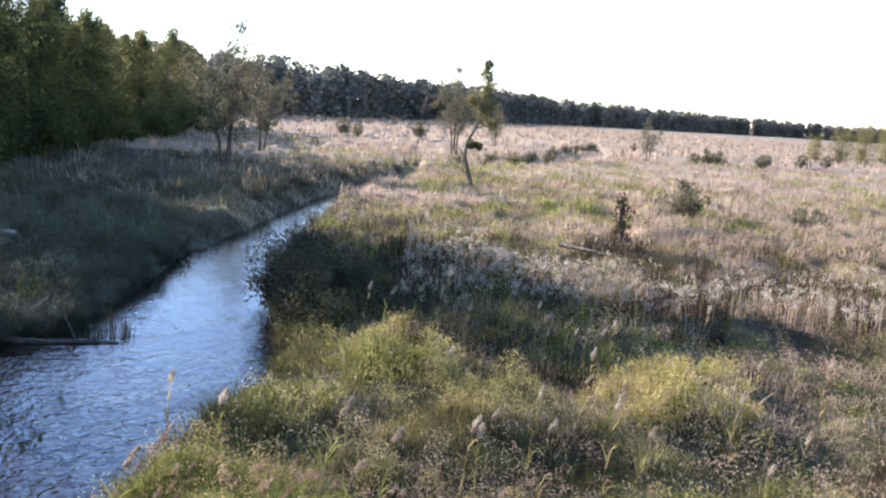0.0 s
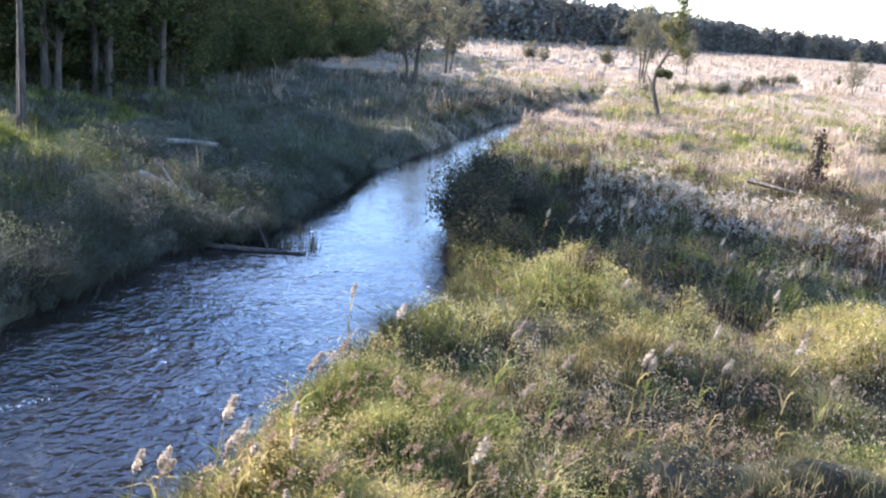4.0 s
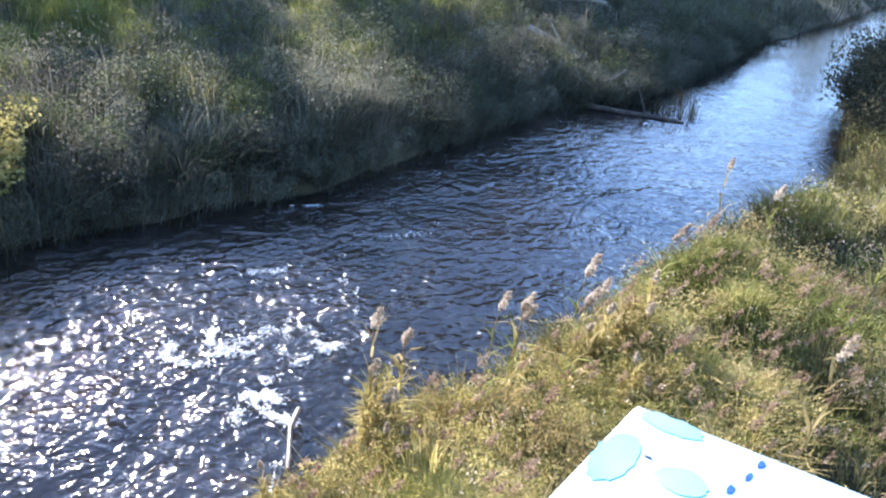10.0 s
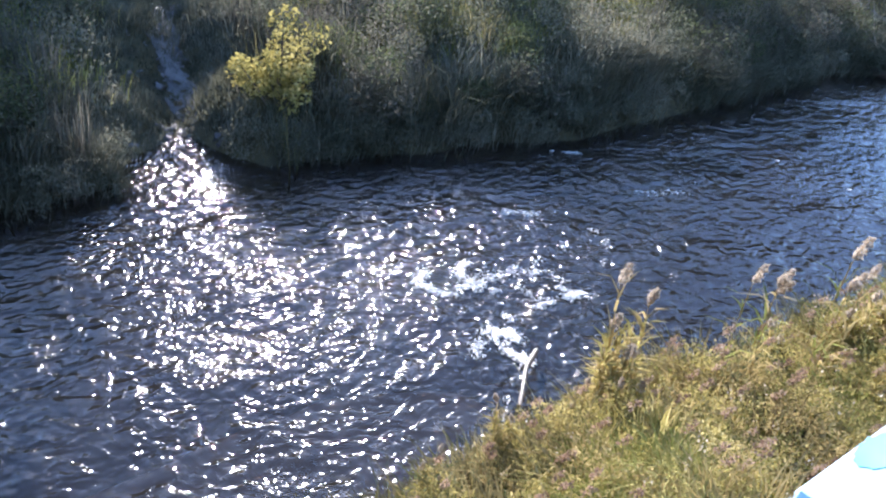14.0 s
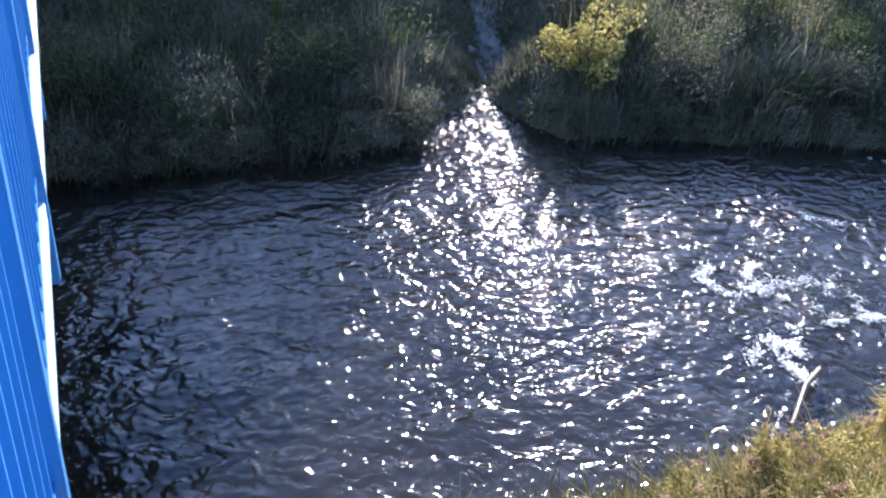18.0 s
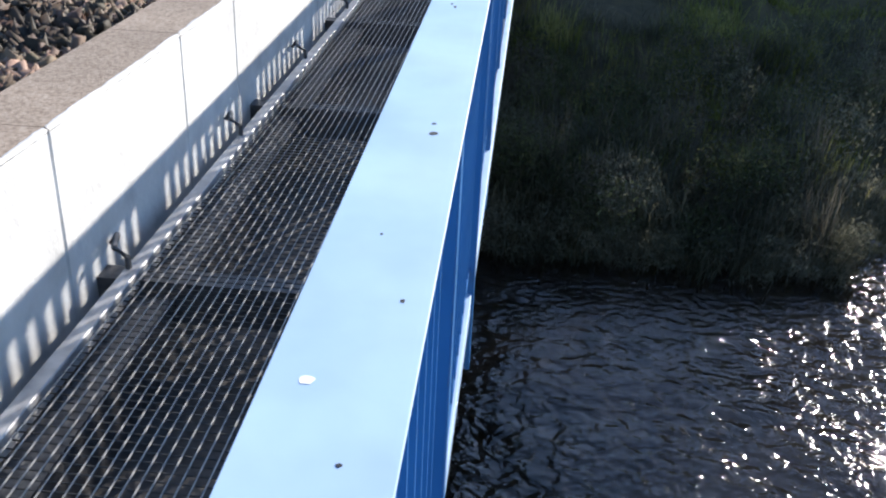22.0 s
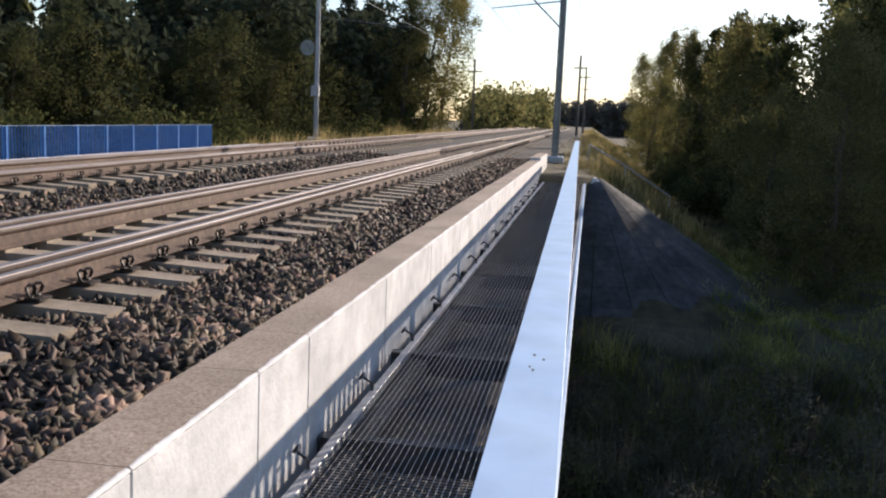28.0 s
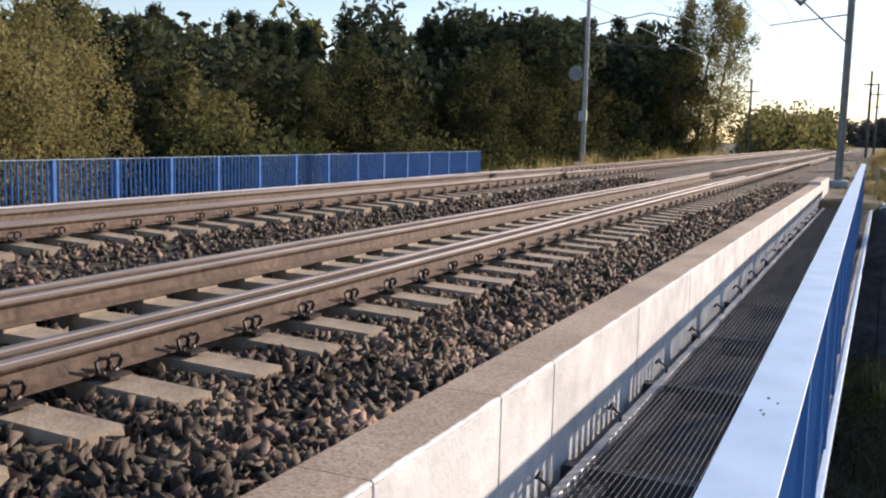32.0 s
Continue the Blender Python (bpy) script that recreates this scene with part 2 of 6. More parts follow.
# ---------------- the lie of the land ----------------
WATER = -4.16
LEFT_BANK = ((-60, -11.6), (0, -11.4), (5.1, -11.5), (5.5, -12.1), (6.9, -12.0), (7.3, -11.2), (10.2, -10.4), (12.2, -9.7), (14.5, -9.7), (20, -9.5), (22, -8.3), (26, -8.3), (32, -8.6), (43, -7.7), (50, -7.6), (58, -6.6), (70, -4.5), (82, -1.5), (90, 5.0), (100, 11.0), (125, 18.0), (152, 26.0), (200, 33.0))
RIGHT_BANK = ((-60, -4.7), (0, -4.6), (5, -4.5), (8.3, -4.3), (10, -4.0), (14, -3.8), (17.7, -2.75), (22.7, -3.4), (26, -4.2), (34, -4.9), (43, -5.3), (54, -5.7), (64, -4.2), (76, -1.6), (86, 5.0), (96, 11.5), (122, 18.5), (150, 26.5), (200, 34.0))


def bank(table, y):
    return np.interp(y, [p[0] for p in table], [p[1] for p in table])


def ground_height(x, y):
    """Meadow, river bed, banks and railway embankment."""
    x, y = np.asarray(x, float), np.asarray(y, float)
    wob = 0.25 * vnoise(x, y, 1.3, 3)
    dl = bank(LEFT_BANK, y) + wob - x
    dr = x - bank(RIGHT_BANK, y) + wob
    far = np.clip((y - 40) / 80, 0, 1)
    tus = 0.42 * vnoise(x, y, 1.7, 1) + 0.22 * vnoise(x, y, 0.8, 2)
    right = -3.55 + 0.25 * far + tus * (1 - 0.5 * far) + 0.25 * vnoise(x, y, 9, 5)
    left = -3.5 + tus + 0.9 * np.clip((dl - 1.5) / 14, 0, 1) * np.clip((60 - y) / 30, 0, 1) + 0.25 * vnoise(x, y, 8, 6)
    z = np.where(dl > 0, WATER - 0.05 + (left - WATER) * np.clip(dl / 1.1, 0, 1) ** 0.7,
                 np.where(dr > 0, WATER - 0.05 + (right - WATER) * np.clip(dr / 0.9, 0, 1) ** 0.7, 0))
    depth = np.minimum(np.minimum(-dl, -dr), 1.5)
    bed = WATER - 0.06 - 0.35 * np.clip(depth / 1.5, 0, 1) + 0.04 * vnoise(x, y, 0.8, 8)
    z = np.where((dl <= 0) & (dr <= 0), bed, z)
    # a wet gully comes down the left bank
    gx_ = np.clip((-11.5 - x) / 5.2, 0, 1)
    dg = np.abs(y - (6.1 + 2.3 * gx_))
    z = np.where((x < -11.0) & (x > -17.5), z - 0.75 * np.exp(-(dg / 0.6) ** 2) * (1 - 0.6 * gx_), z)
    # embankment west of the bridge, and the one behind the camera to the east
    for x_edge, side in ((-28.0, -1), (13.0, 1)):
        dx = np.maximum((x - x_edge) * -side, 0)
        dy = np.maximum(np.maximum(y - 0.9, -13.0 - y), 0)
        d = np.hypot(dx, dy)
        z = np.maximum(z, 0.15 - d / 1.65 + 0.06 * vnoise(x, y, 1.2, 4))
    return z


def grid_axis(spans):
    out = [spans[0][0]]
    for a, b, st in spans:
        out += list(np.arange(a + st, b + 1e-6, st))
    return np.array(out)


gx = grid_axis([(-1200, -120, 36), (-120, -40, 4), (-40, -16, 1.0), (-16, 10, 0.25), (10, 30, 0.6), (30, 120, 4), (120, 1500, 40)])
gy = grid_axis([(-500, -60, 22), (-60, -16, 2), (-16, -2, 0.9), (-2, 34, 0.25), (34, 80, 0.7), (80, 160, 4), (160, 1800, 40)])
GX, GY = np.meshgrid(gx, gy)
GZ = ground_height(GX, GY)
nxg, nyg = len(gx), len(gy)
ii = (np.arange(nyg - 1)[:, None] * nxg + np.arange(nxg - 1)[None, :]).ravel()
ground = new("ground", fast_mesh("ground", np.stack([GX.ravel(), GY.ravel(), GZ.ravel()], 1), np.stack([ii, ii + 1, ii + 1 + nxg, ii + nxg], 1), M_SOIL, True))
ground.data.materials.append(M_LITTER)
cx = (GX[:-1, :-1] + GX[1:, 1:]) / 2
cy = (GY[:-1, :-1] + GY[1:, 1:]) / 2
pale = (cy + 0.8 * np.maximum(cx, 0) + 9 * vnoise(cx, cy, 6, 51) > 44) & (cy > 8) & ((cx > -14) | (cy > 75))
ground.data.polygons.foreach_set("material_index", pale.ravel().astype(np.int32))
tagged(ground, "rough brown and green river meadow ground with banks", "ground", kind="structure")

# ---------------- water ----------------
M_WATER = bpy.data.materials.new("river water")
M_WATER.use_nodes = True
n, l = M_WATER.node_tree.nodes, M_WATER.node_tree.links
n.remove(n["Principled BSDF"])
tc = n.new("ShaderNodeTexCoord")
mp = n.new("ShaderNodeMapping")
mp.inputs["Scale"].default_value = (1.0, 0.75, 1.0)
l.new(tc.outputs["Object"], mp.inputs[0])
hs = []
for sc, amp, dist in ((0.9, 0.7, 0.5), (5.2, 0.36, 0.9), (11.0, 0.11, 0.7)):
    nz = n.new("ShaderNodeTexNoise")
    nz.inputs["Scale"].default_value, nz.inputs["Detail"].default_value, nz.inputs["Distortion"].default_value = sc, 1.3, dist
    l.new(mp.outputs[0], nz.inputs[0])
    ml = n.new("ShaderNodeMath")
    ml.operation = 'MULTIPLY'
    ml.inputs[1].default_value = amp
    l.new(nz.outputs[0], ml.inputs[0])
    if hs:
        ad = n.new("ShaderNodeMath")
        l.new(hs[-1], ad.inputs[0])
        l.new(ml.outputs[0], ad.inputs[1])
        hs.append(ad.outputs[0])
    else:
        hs.append(ml.outputs[0])
bp = n.new("ShaderNodeBump")
bp.inputs["Strength"].default_value, bp.inputs["Distance"].default_value = 1.0, 0.135
l.new(hs[-1], bp.inputs["Height"])
# the stream runs smoother above the log
gp = n.new("ShaderNodeNewGeometry")
sx_ = n.new("ShaderNodeSeparateXYZ")
calm = n.new("ShaderNodeMapRange")
for k, c in enumerate((11.0, 26.0, 1.0, 0.2)):
    calm.inputs[1 + k].default_value = c
l.new(gp.outputs["Position"], sx_.inputs[0])
l.new(sx_.outputs[1], calm.inputs[0])
# and rougher round the little weir
rough_ = n.new("ShaderNodeVectorMath")
rough_.operation = 'DISTANCE'
rough_.inputs[1].default_value = (-7.2, 8.3, WATER)
l.new(gp.outputs["Position"], rough_.inputs[0])
surge = n.new("ShaderNodeMapRange")
for k, c in enumerate((0.6, 3.2, 0.6, 0.0)):
    surge.inputs[1 + k].default_value = c
l.new(rough_.outputs["Value"], surge.inputs[0])
stir = n.new("ShaderNodeMath")
l.new(calm.outputs[0], stir.inputs[0])
l.new(surge.outputs[0], stir.inputs[1])
l.new(stir.outputs[0], bp.inputs["Strength"])
gl = n.new("ShaderNodeBsdfGlossy")
gl.inputs["Roughness"].default_value = 0.055
gl.inputs["Color"].default_value = (1.0, 0.98, 1.0, 1)
l.new(bp.outputs[0], gl.inputs["Normal"])
tr = n.new("ShaderNodeBsdfTransparent")
tr.inputs[0].default_value = (0.62, 0.55, 0.49, 1)
fr = n.new("ShaderNodeFresnel")
shine = n.new("ShaderNodeMapRange")
for k, c in enumerate((8.0, 28.0, 1.44, 2.1)):
    shine.inputs[1 + k].default_value = c
l.new(sx_.outputs[1], shine.inputs[0])
l.new(shine.outputs[0], fr.inputs["IOR"])
l.new(bp.outputs[0], fr.inputs["Normal"])
mx = n.new("ShaderNodeMixShader")
l.new(fr.outputs[0], mx.inputs[0])
turbid = n.new("ShaderNodeBsdfDiffuse")
turbid.inputs[0].default_value = (0.11, 0.1, 0.1, 1)
body = n.new("ShaderNodeMixShader")
body.inputs[0].default_value = 0.1
l.new(tr.outputs[0], body.inputs[1])
l.new(turbid.outputs[0], body.inputs[2])
l.new(body.outputs[0], mx.inputs[1])
l.new(gl.outputs[0], mx.inputs[2])
l.new(mx.outputs[0], n["Material Output"].inputs[0])
bm = bmesh.new()
bmesh.ops.create_grid(bm, x_segments=1, y_segments=1, size=1.0, matrix=Matrix.LocRotScale((8, 85, 0), None, (26, 135, 1)))
water = tagged(new("water", mesh_of("water", bm, M_WATER)), "fast shallow river water reflecting a pale blue sky", "river", kind="structure")
water.location.z = WATER

# ---------------- bridge ----------------
WEST, EAST = -31.5, 14.0
# deck slab under the tracks, ballast walls with coping
deck = new("bridge_deck", None)
tagged(deck, "concrete railway bridge deck with pale ballast walls", "bridge", kind="structure")
part("slab", boxed(WEST, EAST, -12.2, -0.8, -0.9, -0.31, bevel=0.02), M_CONC, deck)
part("walkway_girder", boxed(WEST, EAST, -0.7, -0.5, -0.55, -0.08), M_STEEL, deck)


def chipped_edge(x0, x1, h):
    """The ragged pale arris between wall face and coping."""
    xs = np.linspace(x0, x1, max(4, int((x1 - x0) / 0.022)))
    a = 0.5 + 0.5 * vnoise(xs, xs * 0, 0.09, 81) + 0.35 * vnoise(xs, xs * 0, 0.03, 82)
    b = 0.5 + 0.5 * vnoise(xs, xs * 0, 0.06, 83) + 0.35 * vnoise(xs, xs * 0, 0.025, 84)
    k = len(xs)
    v = np.empty((k, 4, 3))
    v[..., 0] = xs[:, None]
    v[:, 0, 1:] = np.stack([-0.797 - 0.013 * a, np.full(k, h - 0.003)], 1)
    v[:, 1, 1:] = np.stack([-0.796 - 0.010 * a, np.full(k, h + 0.0025)], 1)
    v[:, 2, 1:] = np.stack([-0.783 - 0.004 * b, h - 0.004 - 0.008 * b], 1)
    v[:, 3, 1:] = np.stack([np.full(k, -0.789), h - 0.018 - 0.012 * a], 1)
    i = np.arange(k - 1)[:, None, None] * 4
    f = np.array([(0, 1, 5, 4), (1, 2, 6, 5), (2, 3, 7, 6), (3, 0, 4, 7)])[None]
    return fast_mesh("chipped_edge", v.reshape(-1, 3), (f + i).reshape(-1, 4), M_CONC)


joints = [-32.6, -30.5, -28.2, -25.9, -23.6, -21.3, -19.0, -16.8, -14.8, -12.73, -10.7, -8.7, -6.7, -4.76, -3.98, -2.77, -2.09, -0.3, 1.7, 3.7, 5.7, 7.7, 9.7, 11.7, 14.0]
for x0, x1 in zip(joints, joints[1:]):
    h = 0.594 if x1 > -27 else 0.67
    part("wall_panel", boxed(x0 + 0.002, x1 - 0.002, -1.09, -0.786, -0.3, h - 0.012, bevel=0.008), M_CONC, deck)
    bm = prism(bmesh.new(), ((-1.1, h - 0.0118), (-0.797, h - 0.0118), (-0.799, h - 0.002), (-0.802, h), (-1.1, h)), x0 + 0.002, x1 - 0.002)
    part("coping", bm, M_COPE, deck, "brown aggregate coping slab")
    part("chipped_edge", chipped_edge(x0 + 0.006, x1 - 0.006, h), None, deck, "pale chipped concrete edge")
part("far_ballast_wall", boxed(WEST - 1.4, EAST, -11.3, -11.0, -0.1, 0.5, bevel=0.01), M_CONC, deck)


# ---- railing built once along -x from its origin, then laid in place
def railing(length, spacing, posts):
    r = new("bridge_railing", None)
    bm = boxed(-length, 0, -0.0695, 0.066, 1.159, 1.165, bevel=0.001)
    part("top_plate", bm, M_PLATE, r, "broad light blue painted steel handrail plate")
    part("bottom_rail", boxed(-length, 0, -0.006, 0.038, 0.1, 0.125), M_BLUE, r)
    bar = mesh_of("baluster", boxed(-0.005, 0.005, -0.006, 0.038, 0.126, 1.158), M_BLUE)
    post = mesh_of("post", boxed(-0.035, 0.035, -0.02, 0.058, -0.3, 1.158, bevel=0.004), M_BLUE)
    k = 0
    while k * spacing < length:
        x = -k * spacing - 0.03
        if k % posts == 0:
            part("post", post, None, r, m=pose(x, 0, 0))
        else:
            part("baluster", bar, None, r, m=pose(x, 0, 0))
        k += 1
    return r


rail_main = railing(31.0, 0.118, 12)
rail_main.matrix_basis = pose(-0.131, 0.547, 0, 0, 0, 0.62)
tagged(rail_main, "blue steel bridge railing with a broad light blue top plate", "railing", "bridge railings")
# bay in which the camera stands: railing steps out over the river bank
bay = new("bay_railing", None)
part("side_plate", boxed(-0.131, 0.003, 0.482, 1.218, 1.147, 1.164, bevel=0.003), M_PLATE, bay)
part("outer_plate", boxed(-0.131, 2.2, 1.222, 1.355, 1.147, 1.164, bevel=0.003), M_PLATE, bay)
tagged(bay, "light blue top plate of a railing bay stepping outwards", "railing", "bridge railings")
bar = mesh_of("baluster", boxed(-0.03, 0.03, -0.004, 0.004, 0.126, 1.146), M_BLUE)
for k in range(5):
    part("baluster", bar, None, bay, m=pose(-0.064, 0.66 + 0.118 * k, 0))
for k in range(19):
    part("baluster", bar, None, bay, m=pose(0.07 + 0.118 * k, 1.29, 0, 0, 0, 90))
part("post", boxed(-0.104, -0.024, 1.25, 1.33, -0.35, 1.146), M_BLUE, bay)
part("bottom_rail", boxed(-0.09, -0.04, 0.62, 1.25, 0.1, 0.125), M_BLUE, bay)
part("bottom_rail", boxed(-0.02, 2.2, 1.265, 1.315, 0.1, 0.125), M_BLUE, bay)

# the bay's east side, and the railing that goes on beyond it
part("side_plate", boxed(2.2, 2.333, 0.482, 1.355, 1.147, 1.164, bevel=0.003), M_PLATE, bay)
for k in range(5):
    part("baluster", bar, None, bay, m=pose(2.266, 0.66 + 0.118 * k, 0))
part("post", boxed(2.226, 2.306, 1.25, 1.33, -0.35, 1.146), M_BLUE, bay)
part("bottom_rail", boxed(2.24, 2.29, 0.62, 1.25, 0.1, 0.125), M_BLUE, bay)
rail_east = railing(11.6, 0.118, 12)
rail_east.matrix_basis = pose(13.95, 0.547, 0)
tagged(rail_east, "blue steel bridge railing with a broad light blue top plate", "railing", "bridge railings")

rail_far = copy_thing(rail_main, pose(1.3, -11.6, 0.015, 0, 0, 0))
rail_far2 = copy_thing(rail_main, pose(32.3, -11.6, 0.015, 0, 0, 0))
for r in (rail_far, rail_far2):
    tagged(r, "blue steel railing along the far edge of the bridge", "railing", "bridge railings")

M_GRATE = material("grating bar steel", [(0.35, (0.26, 0.258, 0.25)), (0.65, (0.42, 0.415, 0.4))], 30, 4, 0.5, 0.0, bump=0.1, coarse_mix=0.25, spec=0.3)
M_ROD = material("dull cross rod steel", [(0.35, (0.035, 0.034, 0.033)), (0.65, (0.07, 0.068, 0.066))], 30, 4, 0.6, 0.2, bump=0.1, coarse_mix=0.2)
M_TRAY = material("dusty tray steel", [(0.35, (0.07, 0.064, 0.058)), (0.65, (0.11, 0.1, 0.092))], 30, 4, 0.6, 0.3, bump=0.1, coarse_mix=0.2)
# ---- walkway of steel grating
walkway = tagged(new("walkway", None), "dark steel grating walkway beside the ballast wall", "walkway", kind="structure")
for k in range(33):
    part("bearing_bar", boxed(WEST + 0.3, EAST, -0.605 + k * 0.0335, -0.602 + k * 0.0335, -0.005, 0.0), M_GRATE, walkway)
rod = mesh_of("cross_rod", boxed(-0.0014, 0.0014, -0.612, 0.478, -0.0085, -0.0045), M_ROD)
for k in range(290):
    part("cross_rod", rod, None, walkway, m=pose(-0.2 - 0.036 * k, 0, 0))
xs = np.concatenate([-0.2 - 0.036 * np.arange(290, 860), -0.2 + 0.036 * np.arange(1, 390)])
base = np.array([(a, b, c) for a in (-0.0014, 0.0014) for b in (-0.612, 0.478) for c in (-0.0085, -0.0045)])
v = (base[None] + np.stack([xs, 0 * xs, 0 * xs], 1)[:, None]).reshape(-1, 3)
f = np.array([(0, 1, 3, 2), (4, 6, 7, 5), (0, 4, 5, 1), (2, 3, 7, 6), (1, 5, 7, 3), (0, 2, 6, 4)])
f = (f[None] + (np.arange(len(xs)) * 8)[:, None, None]).reshape(-1, 4)
tagged(part("cross_rods_beyond", fast_mesh("cross_rods_beyond", v, f, M_ROD), None, walkway), kind="stuff")
part("cable_tray", boxed(WEST + 0.3, EAST, -0.6, 0.48, -0.34, -0.33), M_TRAY, walkway, "dusty grey tray under the grating")
for x in range(-31, 14, 2):
    part("cross_beam", boxed(x - 0.05, x + 0.05, -0.79, 0.56, -0.2, -0.036), M_STEEL, walkway)
part("ledge", boxed(WEST, EAST, -0.68, -0.625, -0.06, 0.006, bevel=0.003), M_GALV, walkway, "galvanised ledge angle along the wall")
part("foot_plate", boxed(WEST, -0.15, 0.5305, 0.567, -0.06, 0.02, bevel=0.003), M_PLATE, walkway, "light blue foot plate outside the railing")
part("edge_beam", boxed(WEST, EAST, 0.485, 0.53, -0.25, 0.0, bevel=0.003), M_GALV, walkway)
for k in range(23):
    part("bearing_bar", boxed(-0.1, 2.3, 0.545 + k * 0.0335, 0.548 + k * 0.0335, -0.009, 0.0), M_GRATE, walkway)
for x in (-0.1, 0.7, 1.5, 2.3):
    part("cross_beam", boxed(x - 0.04, x + 0.04, 0.5305, 1.34, -0.2, -0.036), M_STEEL, walkway)
part("edge_beam", boxed(-0.15, 2.35, 1.32, 1.365, -0.25, 0.0, bevel=0.003), M_GALV, walkway)
clip = bmesh.new()
tube(clip, [(0.06, 0.05, 0.0), (0.06, 0.05, 0.05), (0.05, 0.0, 0.08), (-0.05, -0.03, 0.08), (-0.06, -0.06, 0.04)], [0.012] * 5, 6)
clip = mesh_of("bracket", clip, M_STEEL)
for k in range(20):
    part("bracket", clip, None, walkway, m=pose(-0.2 - 1.41 * k, -0.715, 0.0))

# ---------------- tracks ----------------
RAIL = ((-0.07, 0), (0.07, 0), (0.07, 0.012), (0.015, 0.03), (0.01, 0.1), (0.03, 0.122), (0.034, 0.135), (-0.034, 0.135), (-0.03, 0.122), (-0.01, 0.1), (-0.015, 0.03), (-0.07, 0.012))
HEAD = ((-0.035, 0.0), (0.035, 0.0), (0.036, 0.02), (0.028, 0.028), (-0.028, 0.028), (-0.036, 0.02))
SLEEPER_TOP = 0.537


def rail(y, x0, x1, low=0.0):
    r = new("rail", None)
    z = SLEEPER_TOP + 0.012 - low
    part("web", prism(bmesh.new(), [(y + a, z + b) for a, b in RAIL], x0, x1), M_RUST, r)
    part("head", prism(bmesh.new(), [(y + a, z + 0.1355 + b) for a, b in HEAD], x0, x1), M_HEAD, r)
    return tagged(r, "brown rusty steel rail with a worn bright head", "rail", "rails")


TRACKS = (-3.57, -8.35)
for yc in TRACKS:
    for s in (-0.755, 0.755):
        rail(yc + s, -160, 14)
    for s in (-0.53, 0.53):
        tagged(rail(yc + s, -30, 12, 0.005), "rusty guard rail inside the running rails on the bridge", "rail", "guard rails")
sl = new("sleeper", None)
bm = bmesh.new()
for y0, y1, za, zb in ((-1.39, -0.45, -0.035, 0.0), (-0.45, 0.45, -0.02, -0.02), (0.45, 1.39, 0.0, -0.035)):
    v = []
    for y, z in ((y0, za), (y1, zb)):
        v.append([bm.verts.new(c) for c in ((-0.15, y, -0.2), (0.15, y, -0.2), (0.12, y, z), (-0.12, y, z))])
    for k in range(4):
        bm.faces.new((v[0][k], v[0][(k + 1) % 4], v[1][(k + 1) % 4], v[1][k]))
    bm.faces.new(v[0])
    bm.faces.new(v[1][::-1])
bmesh.ops.recalc_face_normals(bm, faces=bm.faces)
part("block", bm, M_SLEEPER, sl)
fast = bmesh.new()
for sx in (-0.04, 0.04):
    pts = [(sx + 0.04 * math.cos(a), -0.095 - 0.012 * math.sin(a * 2), 0.055 + 0.042 * math.sin(a)) for a in np.linspace(-1.5, 4.5, 10)]
    tube(fast, pts, [0.0125] * 10, 5)
box(fast, -0.07, 0.07, -0.17, -0.07, 0.0, 0.018)
fast = mesh_of("rail_clip", fast, M_CLIP)
for s in (-0.755, 0.755):
    part("rail_clip", fast, None, sl, m=pose(0, s, 0.0, 0, 0, 0))
    part("rail_clip", fast, None, sl, m=pose(0, s, 0.0, 0, 0, 180))
tagged(sl, "pale concrete sleeper bedded in ballast", "sleeper", "sleepers")
first = True
for yc in TRACKS:
    for k in range(-19, 90):
        x = -3.06 + 0.12 - 0.6 * (k - 6)
        m = pose(x + 0.0, yc, SLEEPER_TOP)
        if first:
            sl.matrix_basis = m
            first = False
        else:
            copy_thing(sl, m)

# ballast bed, its near-black colour standing in for shade between the stones
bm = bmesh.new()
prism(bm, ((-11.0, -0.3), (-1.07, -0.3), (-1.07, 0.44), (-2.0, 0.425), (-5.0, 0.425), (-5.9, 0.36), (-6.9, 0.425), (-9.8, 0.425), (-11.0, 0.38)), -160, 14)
bed = tagged(new("ballast_bed", mesh_of("ballast_bed", bm, M_BED)), "ballast bed coloured near black as shade between the stones", "ballast", kind="structure")


